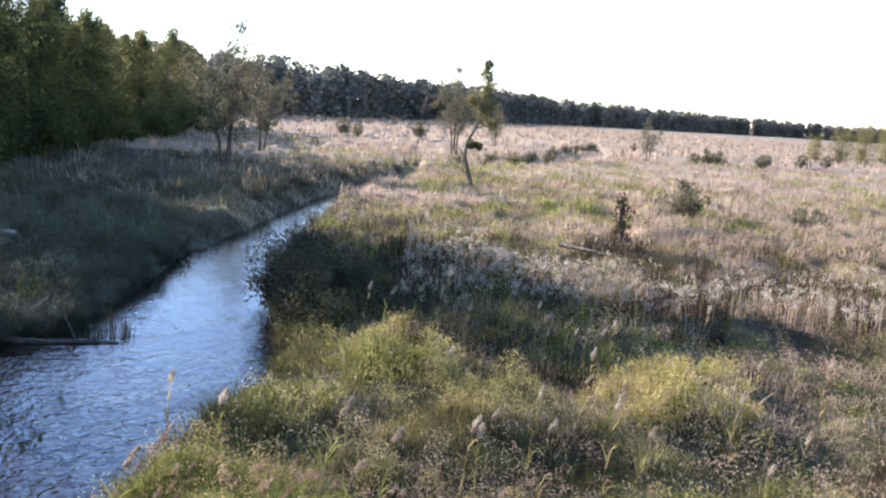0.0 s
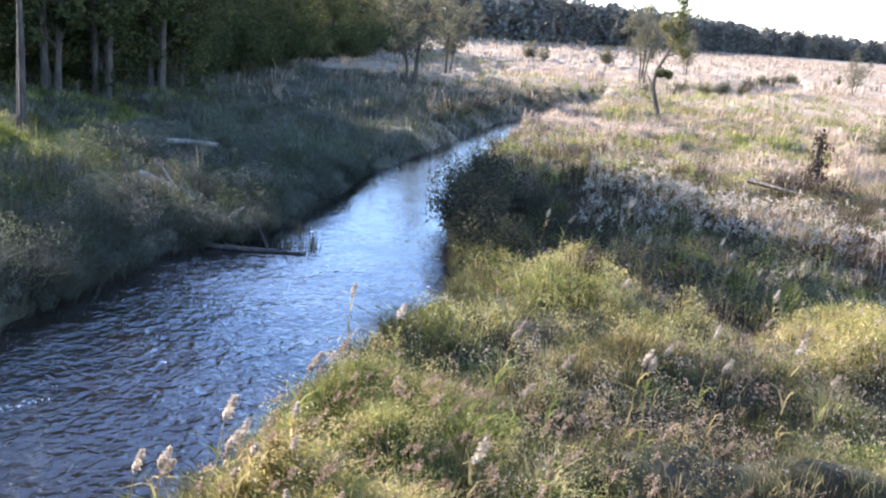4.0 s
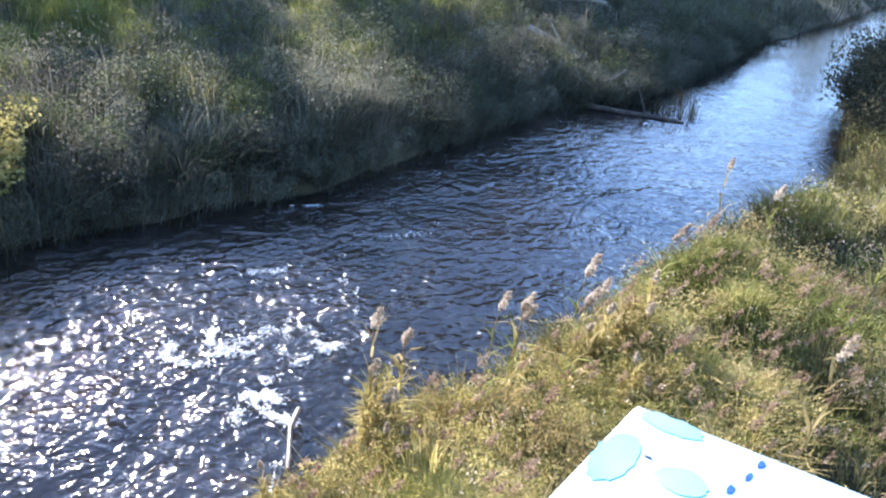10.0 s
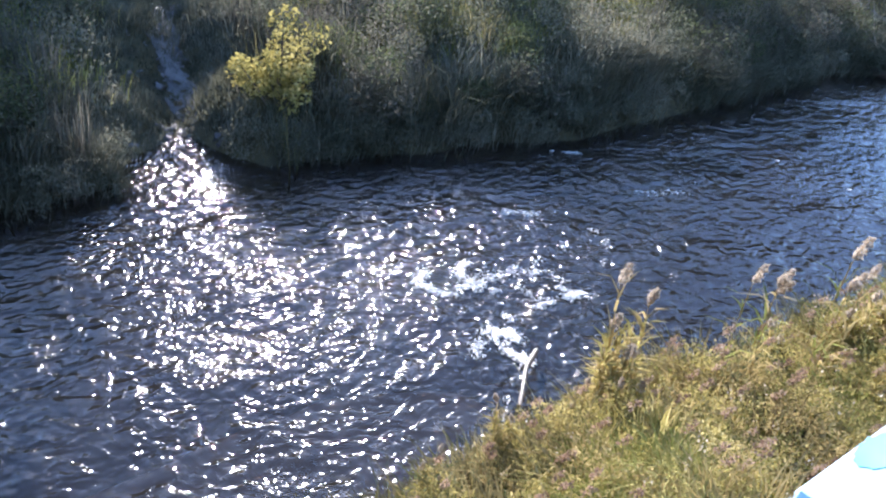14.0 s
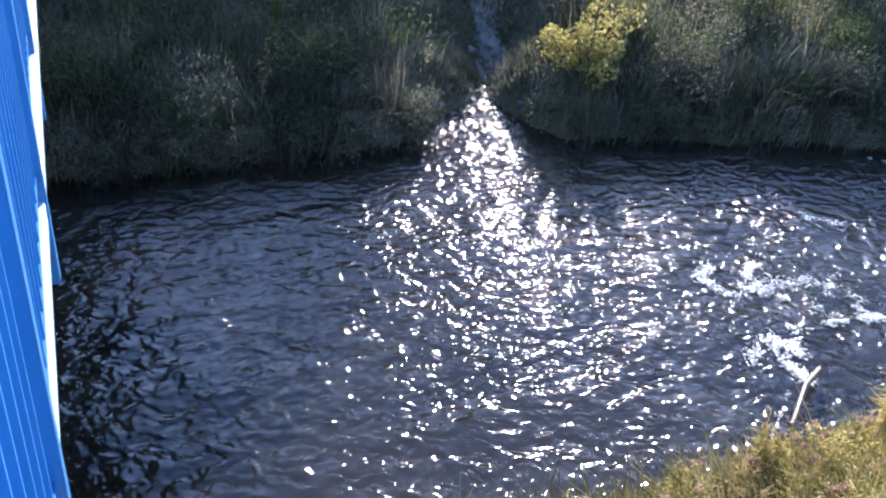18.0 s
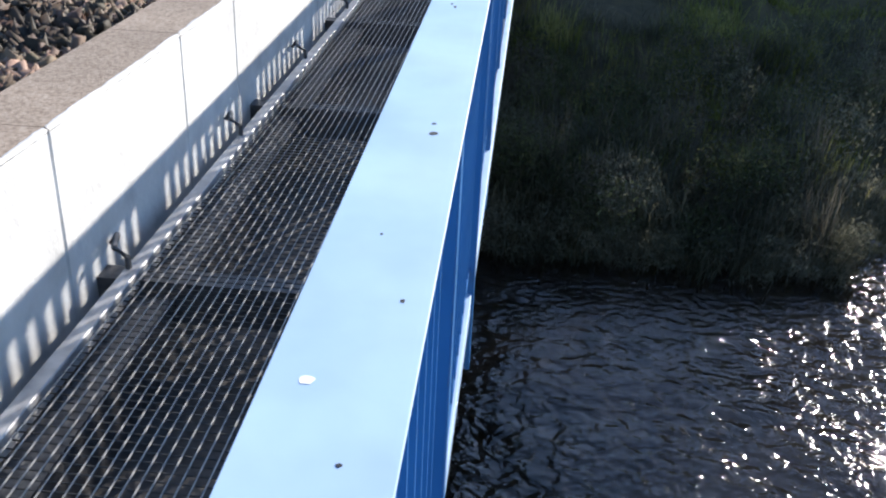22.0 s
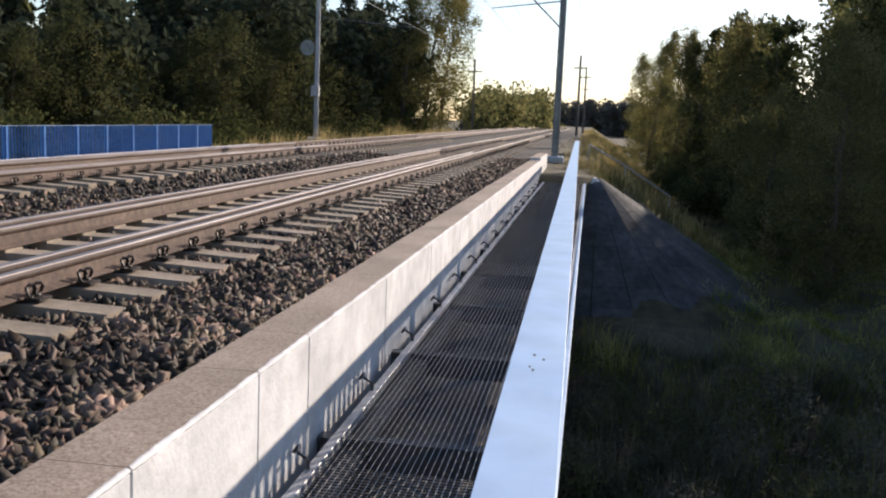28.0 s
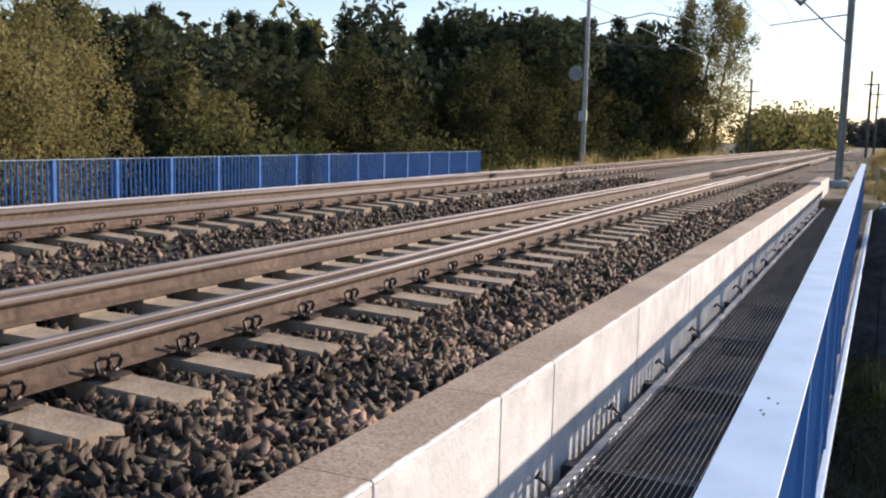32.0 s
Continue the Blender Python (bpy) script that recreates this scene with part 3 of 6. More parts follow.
def stones(xs, ys, zs, size, mat, name, seed=1):
    """Many rough angular stones in one mesh."""
    g = np.random.default_rng(seed)
    n = len(xs)
    base = np.array([(-1, -1, -1), (1, -1, -1), (1, 1, -1), (-1, 1, -1), (-1, -1, 1), (1, -1, 1), (1, 1, 1), (-1, 1, 1)], float) * 0.5
    v = (base[None] + g.uniform(-0.4, 0.4, (n, 8, 3))) * np.stack([g.uniform(0.85, 1.7, n), g.uniform(0.55, 1.05, n), g.uniform(0.2, 0.5, n)], 1)[:, None] * (size * g.uniform(0.6, 1.3, (n, 1, 1)))
    q = g.normal(size=(n, 4))
    q /= np.linalg.norm(q, axis=1)[:, None]
    w, x, y, z = q.T
    R = np.stack([1 - 2 * (y * y + z * z), 2 * (x * y - w * z), 2 * (x * z + w * y), 2 * (x * y + w * z), 1 - 2 * (x * x + z * z), 2 * (y * z - w * x), 2 * (x * z - w * y), 2 * (y * z + w * x), 1 - 2 * (x * x + y * y)], 1).reshape(n, 3, 3)
    v = np.einsum("nij,nkj->nki", R, v) + np.stack([xs, ys, zs], 1)[:, None]
    f = np.array([(0, 3, 2, 1), (4, 5, 6, 7), (0, 1, 5, 4), (1, 2, 6, 5), (2, 3, 7, 6), (3, 0, 4, 7)])
    f = (f[None] + (np.arange(n) * 8)[:, None, None]).reshape(-1, 4)
    return fast_mesh(name, v.reshape(-1, 3), f, mat)


def ballast_z(y):
    return np.interp(-y, (1.07, 2.0, 5.0, 5.9, 6.9, 9.8, 11.0), (0.455, 0.44, 0.437, 0.375, 0.437, 0.437, 0.39))


n1, n2, n3, n4 = 21000, 17000, 17000, 17000
bx = np.concatenate([rng.uniform(-11, 0, n1), rng.uniform(-32, -11, n2), rng.uniform(-32, -1, n3), rng.uniform(0, 13.5, n4)])
by = np.concatenate([rng.uniform(-2.7, -1.08, n1), rng.uniform(-2.7, -1.08, n2), rng.uniform(-7.7, -2.7, n3), rng.uniform(-2.9, -1.08, n4)])
ok = np.ones(len(bx), bool)
near_sl = (np.abs(((bx + 2.94) / 0.6) - np.round((bx + 2.94) / 0.6)) < 0.24) & (((by < -2.15) & (by > -5.0)) | ((by < -6.95) & (by > -9.8)))
ok &= ~near_sl
bx, by = bx[ok], by[ok]
bz = ballast_z(by) + rng.uniform(-0.034, 0.024, len(bx))
tagged(new("ballast_stones", stones(bx, by, bz, 0.058, M_BALLAST, "ballast_stones")), "loose crushed ballast stones beside the track", "ballast", kind="stuff")

# ---------------- plants ----------------
M_LEAF_DARK = plant_material("dark alder leaves", (0.035, 0.045, 0.02), (0.08, 0.092, 0.036), (0.18, 0.17, 0.065), scale=0.6)
M_LEAF_YEL = plant_material("yellowing birch leaves", (0.06, 0.065, 0.025), (0.15, 0.14, 0.05), (0.36, 0.3, 0.12), scale=0.5)
M_LEAF_WILLOW = plant_material("grey-green willow leaves", (0.09, 0.092, 0.042), (0.18, 0.17, 0.075), (0.32, 0.27, 0.12), scale=0.6)
M_LEAF_GREY = plant_material("grey-green autumn leaves", (0.085, 0.08, 0.05), (0.165, 0.15, 0.092), (0.28, 0.245, 0.155), scale=0.6)
M_LEAF_MID = plant_material("mixed green forest leaves", (0.036, 0.044, 0.02), (0.082, 0.088, 0.038), (0.18, 0.165, 0.065), scale=0.4, trans=0.35)
M_LEAF_OLIVE = plant_material("olive backlit leaves", (0.07, 0.078, 0.034), (0.15, 0.148, 0.06), (0.28, 0.245, 0.1), scale=0.5, trans=0.5)
# distance haze mixed into the leaf colour: paler and greyer than near trees
M_FARWOOD = plant_material("far forest with haze in its colour", (0.105, 0.102, 0.088), (0.16, 0.152, 0.13), (0.235, 0.22, 0.182), scale=0.05, trans=0.15)
M_NEEDLE = plant_material("pine needles", (0.026, 0.036, 0.024), (0.06, 0.072, 0.044), (0.115, 0.125, 0.072), scale=0.8, trans=0.25)
M_GREEN = plant_material("fresh green grass", (0.09, 0.105, 0.025), (0.24, 0.25, 0.065), (0.5, 0.45, 0.17), scale=1.2)
M_OLIVE = plant_material("olive sedge", (0.06, 0.062, 0.024), (0.155, 0.145, 0.06), (0.31, 0.26, 0.12), scale=0.9)
M_GOLD = plant_material("golden green grass", (0.19, 0.165, 0.045), (0.4, 0.34, 0.11), (0.62, 0.52, 0.23), scale=1.4)
M_DOCK = plant_material("pinkish brown dock", (0.16, 0.1, 0.065), (0.32, 0.22, 0.15), (0.46, 0.35, 0.25), scale=3)
M_STRAW = plant_material("dry straw grass", (0.2, 0.15, 0.06), (0.4, 0.31, 0.13), (0.6, 0.49, 0.24), scale=0.8)
M_TAN = plant_material("dead tan reed", (0.19, 0.135, 0.09), (0.41, 0.305, 0.21), (0.58, 0.46, 0.34), scale=0.25)
M_BROWN = plant_material("dead brown herbs", (0.035, 0.026, 0.018), (0.075, 0.055, 0.036), (0.15, 0.11, 0.07), scale=0.9)
M_THORN = plant_material("dusky thorn leaves", (0.03, 0.032, 0.022), (0.07, 0.068, 0.042), (0.15, 0.13, 0.075), scale=1.0)
M_BANKSTEM = plant_material("grey-brown nettle stems", (0.06, 0.055, 0.043), (0.125, 0.115, 0.09), (0.25, 0.225, 0.175), scale=1.1)
M_BANKDARK = plant_material("dark nettle leaves", (0.04, 0.05, 0.025), (0.09, 0.105, 0.05), (0.17, 0.18, 0.09), scale=0.9)
M_BANKLEAF = plant_material("dull bank herbs", (0.065, 0.07, 0.047), (0.145, 0.145, 0.1), (0.27, 0.255, 0.19), scale=0.8)


def leaves(centres, radii, count, size, seed, droop=0.0, flat=1.0, slim=0.55, shell=0.5):
    """Leaf quads scattered in clumps; centres (n,3), radii (n,)."""
    g = np.random.default_rng(seed)
    c = g.integers(0, len(centres), count)
    d = g.normal(size=(count, 3))
    d /= np.linalg.norm(d, axis=1)[:, None]
    d[:, 2] *= flat
    p = centres[c] + d * (radii[c] * g.uniform(0.15, 1.0, count) ** shell)[:, None]
    p[:, 2] -= droop * g.uniform(0, 1, count) * radii[c]
    u = g.normal(size=(count, 3))
    u /= np.linalg.norm(u, axis=1)[:, None]
    w = np.cross(u, g.normal(size=(count, 3)))
    w /= np.linalg.norm(w, axis=1)[:, None]
    s = size * g.uniform(0.6, 1.4, (count, 1))
    v = np.stack([p - u * s, p + w * s * slim, p + u * s, p - w * s * slim], 1)
    return v.reshape(-1, 3), np.arange(count * 4).reshape(-1, 4)


def blades(x, y, z, h, w, turn, lean, seed):
    """Bent tapering blades: arrays of foot, height, width, heading of the lean and its reach."""
    g = np.random.default_rng(seed)
    n = len(x)
    face = turn + math.pi / 2 + g.normal(size=n) * 0.5
    dx, dy = np.cos(face) * w / 2, np.sin(face) * w / 2
    lx, ly = np.cos(turn) * lean, np.sin(turn) * lean
    v = np.empty((n, 5, 3), np.float32)
    v[:, 0] = np.stack([x - dx, y - dy, z - 0.05], 1)
    v[:, 1] = np.stack([x + dx, y + dy, z - 0.05], 1)
    v[:, 2] = np.stack([x - dx * 0.8 + lx * 0.35, y - dy * 0.8 + ly * 0.35, z + h * 0.62], 1)
    v[:, 3] = np.stack([x + dx * 0.8 + lx * 0.35, y + dy * 0.8 + ly * 0.35, z + h * 0.62], 1)
    v[:, 4] = np.stack([x + lx, y + ly, z + h * g.uniform(0.75, 1.05, n)], 1)
    f = np.array([(0, 1, 3), (0, 3, 2), (2, 3, 4)])
    return v.reshape(-1, 3), (f[None] + (np.arange(n) * 5)[:, None, None]).reshape(-1, 3)


def tussocks(name, cx, cy, per, spread, height, width, mat, seed, label, lean=0.6, toward=None, zoff=0.0):
    """Tufts of blades round the given centres, as one object."""
    g = np.random.default_rng(seed)
    k = np.repeat(np.arange(len(cx)), per)
    n = len(k)
    r = np.abs(g.normal(size=n)) * spread
    a = g.uniform(0, 2 * math.pi, n)
    x, y = cx[k] + r * np.cos(a), cy[k] + r * np.sin(a)
    size = (g.uniform(0.5, 1.25, len(cx)) * np.clip(0.8 + 0.75 * vnoise(cx, cy, 1.1, seed), 0.25, 1.6))[k]
    h = height * size * g.uniform(0.5, 1.1, n)
    ln = h * lean * g.uniform(0.2, 1.2, n)
    turn = a + g.normal(size=n) * 0.5
    if toward is not None:
        turn = np.where(g.uniform(size=n) < 0.5, toward + g.normal(size=n) * 0.6, turn)
    v, f = blades(x, y, ground_height(x, y) + zoff, h, width * g.uniform(0.6, 1.4, n), turn, ln, seed + 1)
    return tagged(new(name, fast_mesh(name, v, f, mat)), label, "grass", kind="stuff")


def scatter(n, x0, x1, y0, y1, seed, want):
    """n random places in a rectangle where want(x, y) lies above a random draw."""
    g = np.random.default_rng(seed)
    x, y = g.uniform(x0, x1, n * 6), g.uniform(y0, y1, n * 6)
    ok = want(x, y) > g.uniform(0, 1, n * 6)
    return x[ok][:n], y[ok][:n]


def off_right(x, y):
    return x - bank(RIGHT_BANK, y)


def off_left(x, y):
    return bank(LEFT_BANK, y) - x


def in_gully(x, y):
    u = np.clip((-11.5 - x) / 5.2, 0, 1)
    return (np.abs(y - (6.1 + 2.3 * u)) < 1.3) & (x > -17.5)


def in_mouth(x, y):
    return (np.abs(y - 6.2) < 0.75) & (x > -14)


def lush(x, y):
    """Where the right bank is green: low ground by the river, in patches."""
    d = off_right(x, y)
    return np.clip(0.62 + 0.8 * vnoise(x, y, 3.1, 21) - 0.085 * d, 0, 1) * np.where(y < 10, np.clip(d / 1.6 - 0.2, 0.1, 1), 1.0)


land_r = lambda x, y: (off_right(x, y) > 0.1) * 1.0
hump = lambda x, y: np.clip(0.5 + 1.1 * vnoise(x, y, 1.7, 1) + 0.5 * vnoise(x, y, 0.8, 2), 0, 1)       # 1 on the hummocks, 0 between them
R1 = (-4.6, 11, 1.2, 16)
x, y = scatter(2600, *R1, 31, lambda x, y: land_r(x, y) * lush(x, y) * (0.2 + 0.8 * hump(x, y)))
tussocks("green_grass", x, y, 56, 0.2, 0.27, 0.009, M_GREEN, 41, "lush green tufted grass on the river bank", lean=1.6)
x, y = scatter(1500, *R1, 32, lambda x, y: land_r(x, y) * (1 - 0.5 * lush(x, y)))
tussocks("olive_sedge", x, y, 40, 0.19, 0.3, 0.009, M_OLIVE, 42, "olive green sedge tufts on the meadow", lean=1.4)
x, y = scatter(760, *R1, 33, lambda x, y: land_r(x, y) * hump(x, y) * np.clip(0.4 + 0.9 * vnoise(x, y, 2.2, 23) + 0.5 * (off_right(x, y) < 1.2), 0, 1))
tussocks("straw_grass", x, y, 40, 0.17, 0.36, 0.012, M_STRAW, 43, "dry straw-coloured grass tufts", lean=1.2)
x, y = scatter(520, *R1, 34, lambda x, y: land_r(x, y) * (1.1 - hump(x, y)) * np.clip(0.4 + 0.9 * vnoise(x, y, 1.9, 24), 0, 1))
tussocks("dead_herbs", x, y, 30, 0.18, 0.4, 0.01, M_BROWN, 44, "dead brown herbs among the grass", lean=0.4)

R2 = (-6, 30, 15, 42)
x, y = scatter(1100, *R2, 35, lambda x, y: land_r(x, y) * lush(x, y) * 0.9)
tussocks("green_grass", x, y, 20, 0.24, 0.5, 0.022, M_GREEN, 45, "green tufted grass farther along the meadow", lean=0.9)
x, y = scatter(800, *R2, 36, land_r)
tussocks("olive_sedge", x, y, 18, 0.26, 0.4, 0.022, M_OLIVE, 46, "olive sedge tufts across the meadow", lean=0.9)
x, y = scatter(2500, *R2, 37, lambda x, y: land_r(x, y) * np.clip(0.4 + 0.7 * vnoise(x, y, 3.5, 25) + 0.03 * off_right(x, y), 0, 1))
tussocks("straw_grass", x, y, 20, 0.24, 0.38, 0.02, M_TAN, 47, "pale dead grass across the meadow", lean=1.3)
x, y = scatter(700, *R2, 38, lambda x, y: land_r(x, y) * np.clip(0.1 + 0.9 * vnoise(x, y, 3.0, 26), 0, 1))
tussocks("dead_herbs", x, y, 20, 0.25, 0.5, 0.022, M_BROWN, 48, "dark dead herbs in the meadow", lean=0.35)

R3 = (-30, 90, 42, 120)
dry = lambda x, y: (off_right(x, y) > 0.1) * 1.0 + (off_left(x, y) > 0.1) * 1.0
x, y = scatter(5200, *R3, 39, dry)
tussocks("dead_reed_bed", x, y, 8, 0.4, 0.75, 0.05, M_TAN, 49, "wide bed of dead tan reeds and grass", lean=0.5)
x, y = scatter(1600, *R3, 40, lambda x, y: dry(x, y) * np.clip(0.1 + vnoise(x, y, 9, 27), 0, 1))
tussocks("meadow_grass", x, y, 9, 0.5, 0.5, 0.06, M_GREEN, 50, "patches of yellow-green meadow grass", lean=0.5)
x, y = scatter(3000, -8, 45, 38, 74, 142, dry)
tussocks("dead_reed_bed", x, y, 12, 0.3, 0.6, 0.035, M_TAN, 52, "dead tan grass round the river bend", lean=0.8)
x, y = scatter(1300, -8, 40, 38, 90, 143, lambda x, y: dry(x, y) * np.clip(0.3 + vnoise(x, y, 6, 33), 0, 1))
tussocks("meadow_grass", x, y, 12, 0.35, 0.45, 0.035, M_GREEN, 53, "yellow-green grass round the river bend", lean=0.8)
R4 = (-90, 260, 120, 430)
x, y = scatter(9000, *R4, 141, dry)
tussocks("far_reed_bed", x, y, 4, 1.2, 1.0, 0.22, M_TAN, 51, "far pinkish tan reed bed up to the forest", lean=0.4)

# left bank: tall rank herbs overhanging the water, mostly in the shade of the trees
land_l = lambda x, y: (off_left(x, y) > 0.0) * (1.0 - in_gully(x, y)) * (np.hypot(x + 11.9, y - 7.9) > 0.7)
L1 = (-20, -8.0, -6, 26)
x, y = scatter(1700, *L1, 51, lambda x, y: land_l(x, y) * (off_left(x, y) < 8) * (1.0 - 0.5 * (off_left(x, y) > 3)))
tussocks("bank_grass", x, y, 40, 0.26, 0.62, 0.016, M_BANKLEAF, 61, "rank dull green grass hanging over the far bank", lean=1.2, toward=0.0)
x, y = scatter(520, *L1, 251, lambda x, y: land_l(x, y) * (off_left(x, y) < 5.5) * np.clip(0.5 + 0.8 * vnoise(x, y, 1.5, 91), 0, 1))
tussocks("bank_stems", x, y, 24, 0.13, 0.95, 0.01, M_BANKSTEM, 252, "tall withered nettle stems standing on the far bank", lean=0.28)
x, y = scatter(1500, -24, -10.6, 13, 27, 253, lambda x, y: land_l(x, y) * (off_left(x, y) > 1.6) * np.clip(0.6 + 0.8 * vnoise(x, y, 1.9, 92), 0, 1))
tussocks("bank_green", x, y, 46, 0.22, 0.42, 0.012, M_GREEN, 254, "lush yellow-green grass on the rise behind the far bank", lean=1.3, zoff=0.1)
x, y = scatter(130, *L1, 52, lambda x, y: land_l(x, y) * np.clip(0.15 + 0.8 * vnoise(x, y, 1.8, 28), 0, 1))
tussocks("bank_straw", x, y, 26, 0.22, 0.9, 0.012, M_OLIVE, 62, "withered straw stems on the far bank", lean=0.5)
x, y = scatter(1300, *L1, 53, lambda x, y: land_l(x, y) * np.clip(0.2 + 0.8 * vnoise(x, y, 2.6, 29), 0, 1) * (off_left(x, y) > 1.5))
tussocks("bank_green", x, y, 36, 0.25, 0.5, 0.014, M_GREEN, 63, "green grass behind the far bank")
x, y = scatter(4600, -40, -17, 4, 44, 191, lambda x, y: np.clip(0.55 + 0.6 * vnoise(x, y, 3.0, 67), 0, 1) * ~in_gully(x, y))
tussocks("wood_grass", x, y, 26, 0.3, 0.3, 0.02, M_GREEN, 192, "green grass under the trees behind the bank", lean=1.2)
L2 = (-34, -4, 26, 75)
x, y = scatter(2600, *L2, 54, lambda x, y: land_l(x, y) * (1.0 - 0.03 * off_left(x, y)))
tussocks("bank_grass", x, y, 22, 0.4, 0.55, 0.03, M_BANKLEAF, 64, "rank grass along the upper bend of the bank", lean=1.1)
x, y = scatter(600, *L2, 55, lambda x, y: land_l(x, y) * np.clip(0.3 + 0.8 * vnoise(x, y, 5, 30), 0, 1))
tussocks("bank_straw", x, y, 12, 0.35, 0.6, 0.025, M_OLIVE, 65, "withered stems along the upper bend", lean=0.5)


x, y = scatter(1500, -13, -7.0, -8, 34, 58, lambda x, y: (off_left(x, y) > 0.0) * (off_left(x, y) < 0.75) * ~in_mouth(x, y) * 1.0)
tussocks("bank_fringe", x, y, 26, 0.14, 0.5, 0.014, M_BANKLEAF, 66, "grass fringe drooping down to the water", lean=1.5, toward=0.0, zoff=0.05)
x, y = scatter(700, -6.2, -1.5, -4, 34, 59, lambda x, y: (off_right(x, y) > 0.0) * (off_right(x, y) < 0.7) * 1.0)
tussocks("bank_fringe", x, y, 26, 0.13, 0.42, 0.013, M_OLIVE, 67, "grass fringe along the near water's edge", lean=1.2, toward=math.pi, zoff=0.03)
x, y = scatter(1800, -180, -28.6, -0.5, 7.5, 60, lambda x, y: (y > 0.7) * 1.0)
tussocks("embankment_grass", x, y, 26, 0.25, 0.5, 0.02, M_OLIVE, 68, "rough grass on the railway embankment", lean=0.6)
x, y = scatter(900, -180, -29.5, -0.2, 5.5, 65, lambda x, y: np.clip(0.4 + vnoise(x, y, 3, 41), 0, 1))
tussocks("embankment_straw", x, y, 24, 0.25, 0.6, 0.018, M_STRAW, 69, "dry yellow grass on the railway embankment", lean=0.6)
x, y = scatter(500, -90, -30, -17, -11.8, 66, lambda x, y: 1.0 + 0 * x)
tussocks("trackside_straw", x, y, 22, 0.3, 0.8, 0.022, M_STRAW, 70, "dry yellow weeds beside the far track", lean=0.5)


x, y = scatter(420, -19, -12.2, 4, 11, 176, lambda x, y: 1.0 * in_gully(x, y))
tussocks("gully_grass", x, y, 34, 0.2, 0.2, 0.013, M_BANKLEAF, 177, "short dull grass lining the wet gully", lean=1.3)


def herb_bank(name, cx, cy, cz, r, count, size, mat, seed, label, slim=0.36, shell=0.5):
    v, f = leaves(np.stack([cx, cy, cz], 1), r, count, size, seed, 0.2, 0.9, slim, shell)
    return tagged(new(name, fast_mesh(name, v, f, mat)), label, "herbs", kind="stuff")


g = np.random.default_rng(77)
for k, (mat, n, word) in enumerate(((M_BANKLEAF, 230, "dull green"), (M_BANKDARK, 210, "dark green"), (M_BANKSTEM, 110, "grey-brown withered"))):
    x, y = scatter(n, -18, -7.5, -8, 32, 56 + 300 * k, lambda x, y: land_l(x, y) * (off_left(x, y) < 6) * (off_left(x, y) > 0.25))
    herb_bank("bank_herbs", x, y, ground_height(x, y) + g.uniform(0.15, 0.8, n), g.uniform(0.3, 0.7, n), 480 * n, 0.026, mat, 71 + 300 * k, word + " nettles and herbs massed on the far bank", 0.42, 0.35)
x, y = scatter(800, -12.6, -7.0, -8, 34, 171, lambda x, y: (off_left(x, y) > -0.22) * (off_left(x, y) < 0.4) * ~in_mouth(x, y) * 1.0)
herb_bank("bank_herbs", x, y, WATER + g.uniform(0.08, 0.55, len(x)), g.uniform(0.12, 0.28, len(x)), 100000, 0.022, M_BANKLEAF, 172, "dull herbs hanging down to the far waterline")
for k, (mat, n, word) in enumerate(((M_OLIVE, 900, "olive"), (M_GREEN, 1300, "fresh green"), (M_BROWN, 300, "withered brown"))):
    x, y = scatter(n, -4.6, 12, 1.5, 24, 157 + k, lambda x, y: land_r(x, y) * np.clip(0.2 + 0.9 * vnoise(x, y, 1.6, 31 + k), 0, 1))
    herb_bank("meadow_herbs", x, y, ground_height(x, y) + g.uniform(0.0, 0.3, len(x)), g.uniform(0.15, 0.38, len(x)), 85 * n, 0.019, mat, 72 + k, word + " leafy herbs among the meadow grass")
for k, (mat, n, word) in enumerate(((M_TAN, 2600, "pale tan"), (M_OLIVE, 1000, "olive"), (M_GREEN, 800, "yellow-green"))):
    x, y = scatter(n, -6, 32, 14, 48, 181 + k, lambda x, y: land_r(x, y) * np.clip(0.15 + 0.9 * vnoise(x, y, 2.6, 61 + k) + (0.012 * off_right(x, y) if k == 0 else 0), 0, 1))
    herb_bank("meadow_herbs", x, y, ground_height(x, y) + g.uniform(0.05, 0.4, len(x)), g.uniform(0.2, 0.5, len(x)), 60 * n, 0.028, mat, 184 + k, word + " clumps of dead and living herbs across the meadow")
x, y = scatter(1700, -1, 15, 1, 24, 187, lambda x, y: land_r(x, y) * np.clip(0.1 + 0.05 * off_right(x, y) + 0.9 * vnoise(x, y, 1.4, 66), 0, 1))
herb_bank("meadow_herbs", x, y, ground_height(x, y) + g.uniform(0.05, 0.4, len(x)), g.uniform(0.12, 0.3, len(x)), 110000, 0.02, M_TAN, 188, "pale withered herb clumps in the sun")
# dark herbs in an oval that also paints the wood's shadow on the meadow
x, y = scatter(560, -4.8, 7.5, 20.5, 31, 196, lambda x, y: land_r(x, y) * np.clip(1.1 - np.hypot((x - 0.2) / 5.2, (y - 25.6) / 4.4) + 0.5 * vnoise(x, y, 1.5, 71), 0, 1))
herb_bank("meadow_herbs", x, y, ground_height(x, y) + g.uniform(0.1, 0.5, len(x)), g.uniform(0.2, 0.42, len(x)), 52000, 0.024, M_THORN, 197, "dark green herbs in a broad meadow patch, darkened for tree shade")
x, y = scatter(700, -5, 34, 20, 50, 164, land_r)
herb_bank("meadow_herbs", x, y, ground_height(x, y) + g.uniform(0.1, 0.4, len(x)), g.uniform(0.25, 0.6, len(x)), 26000, 0.05, M_BROWN, 79, "withered brown herbs across the meadow")
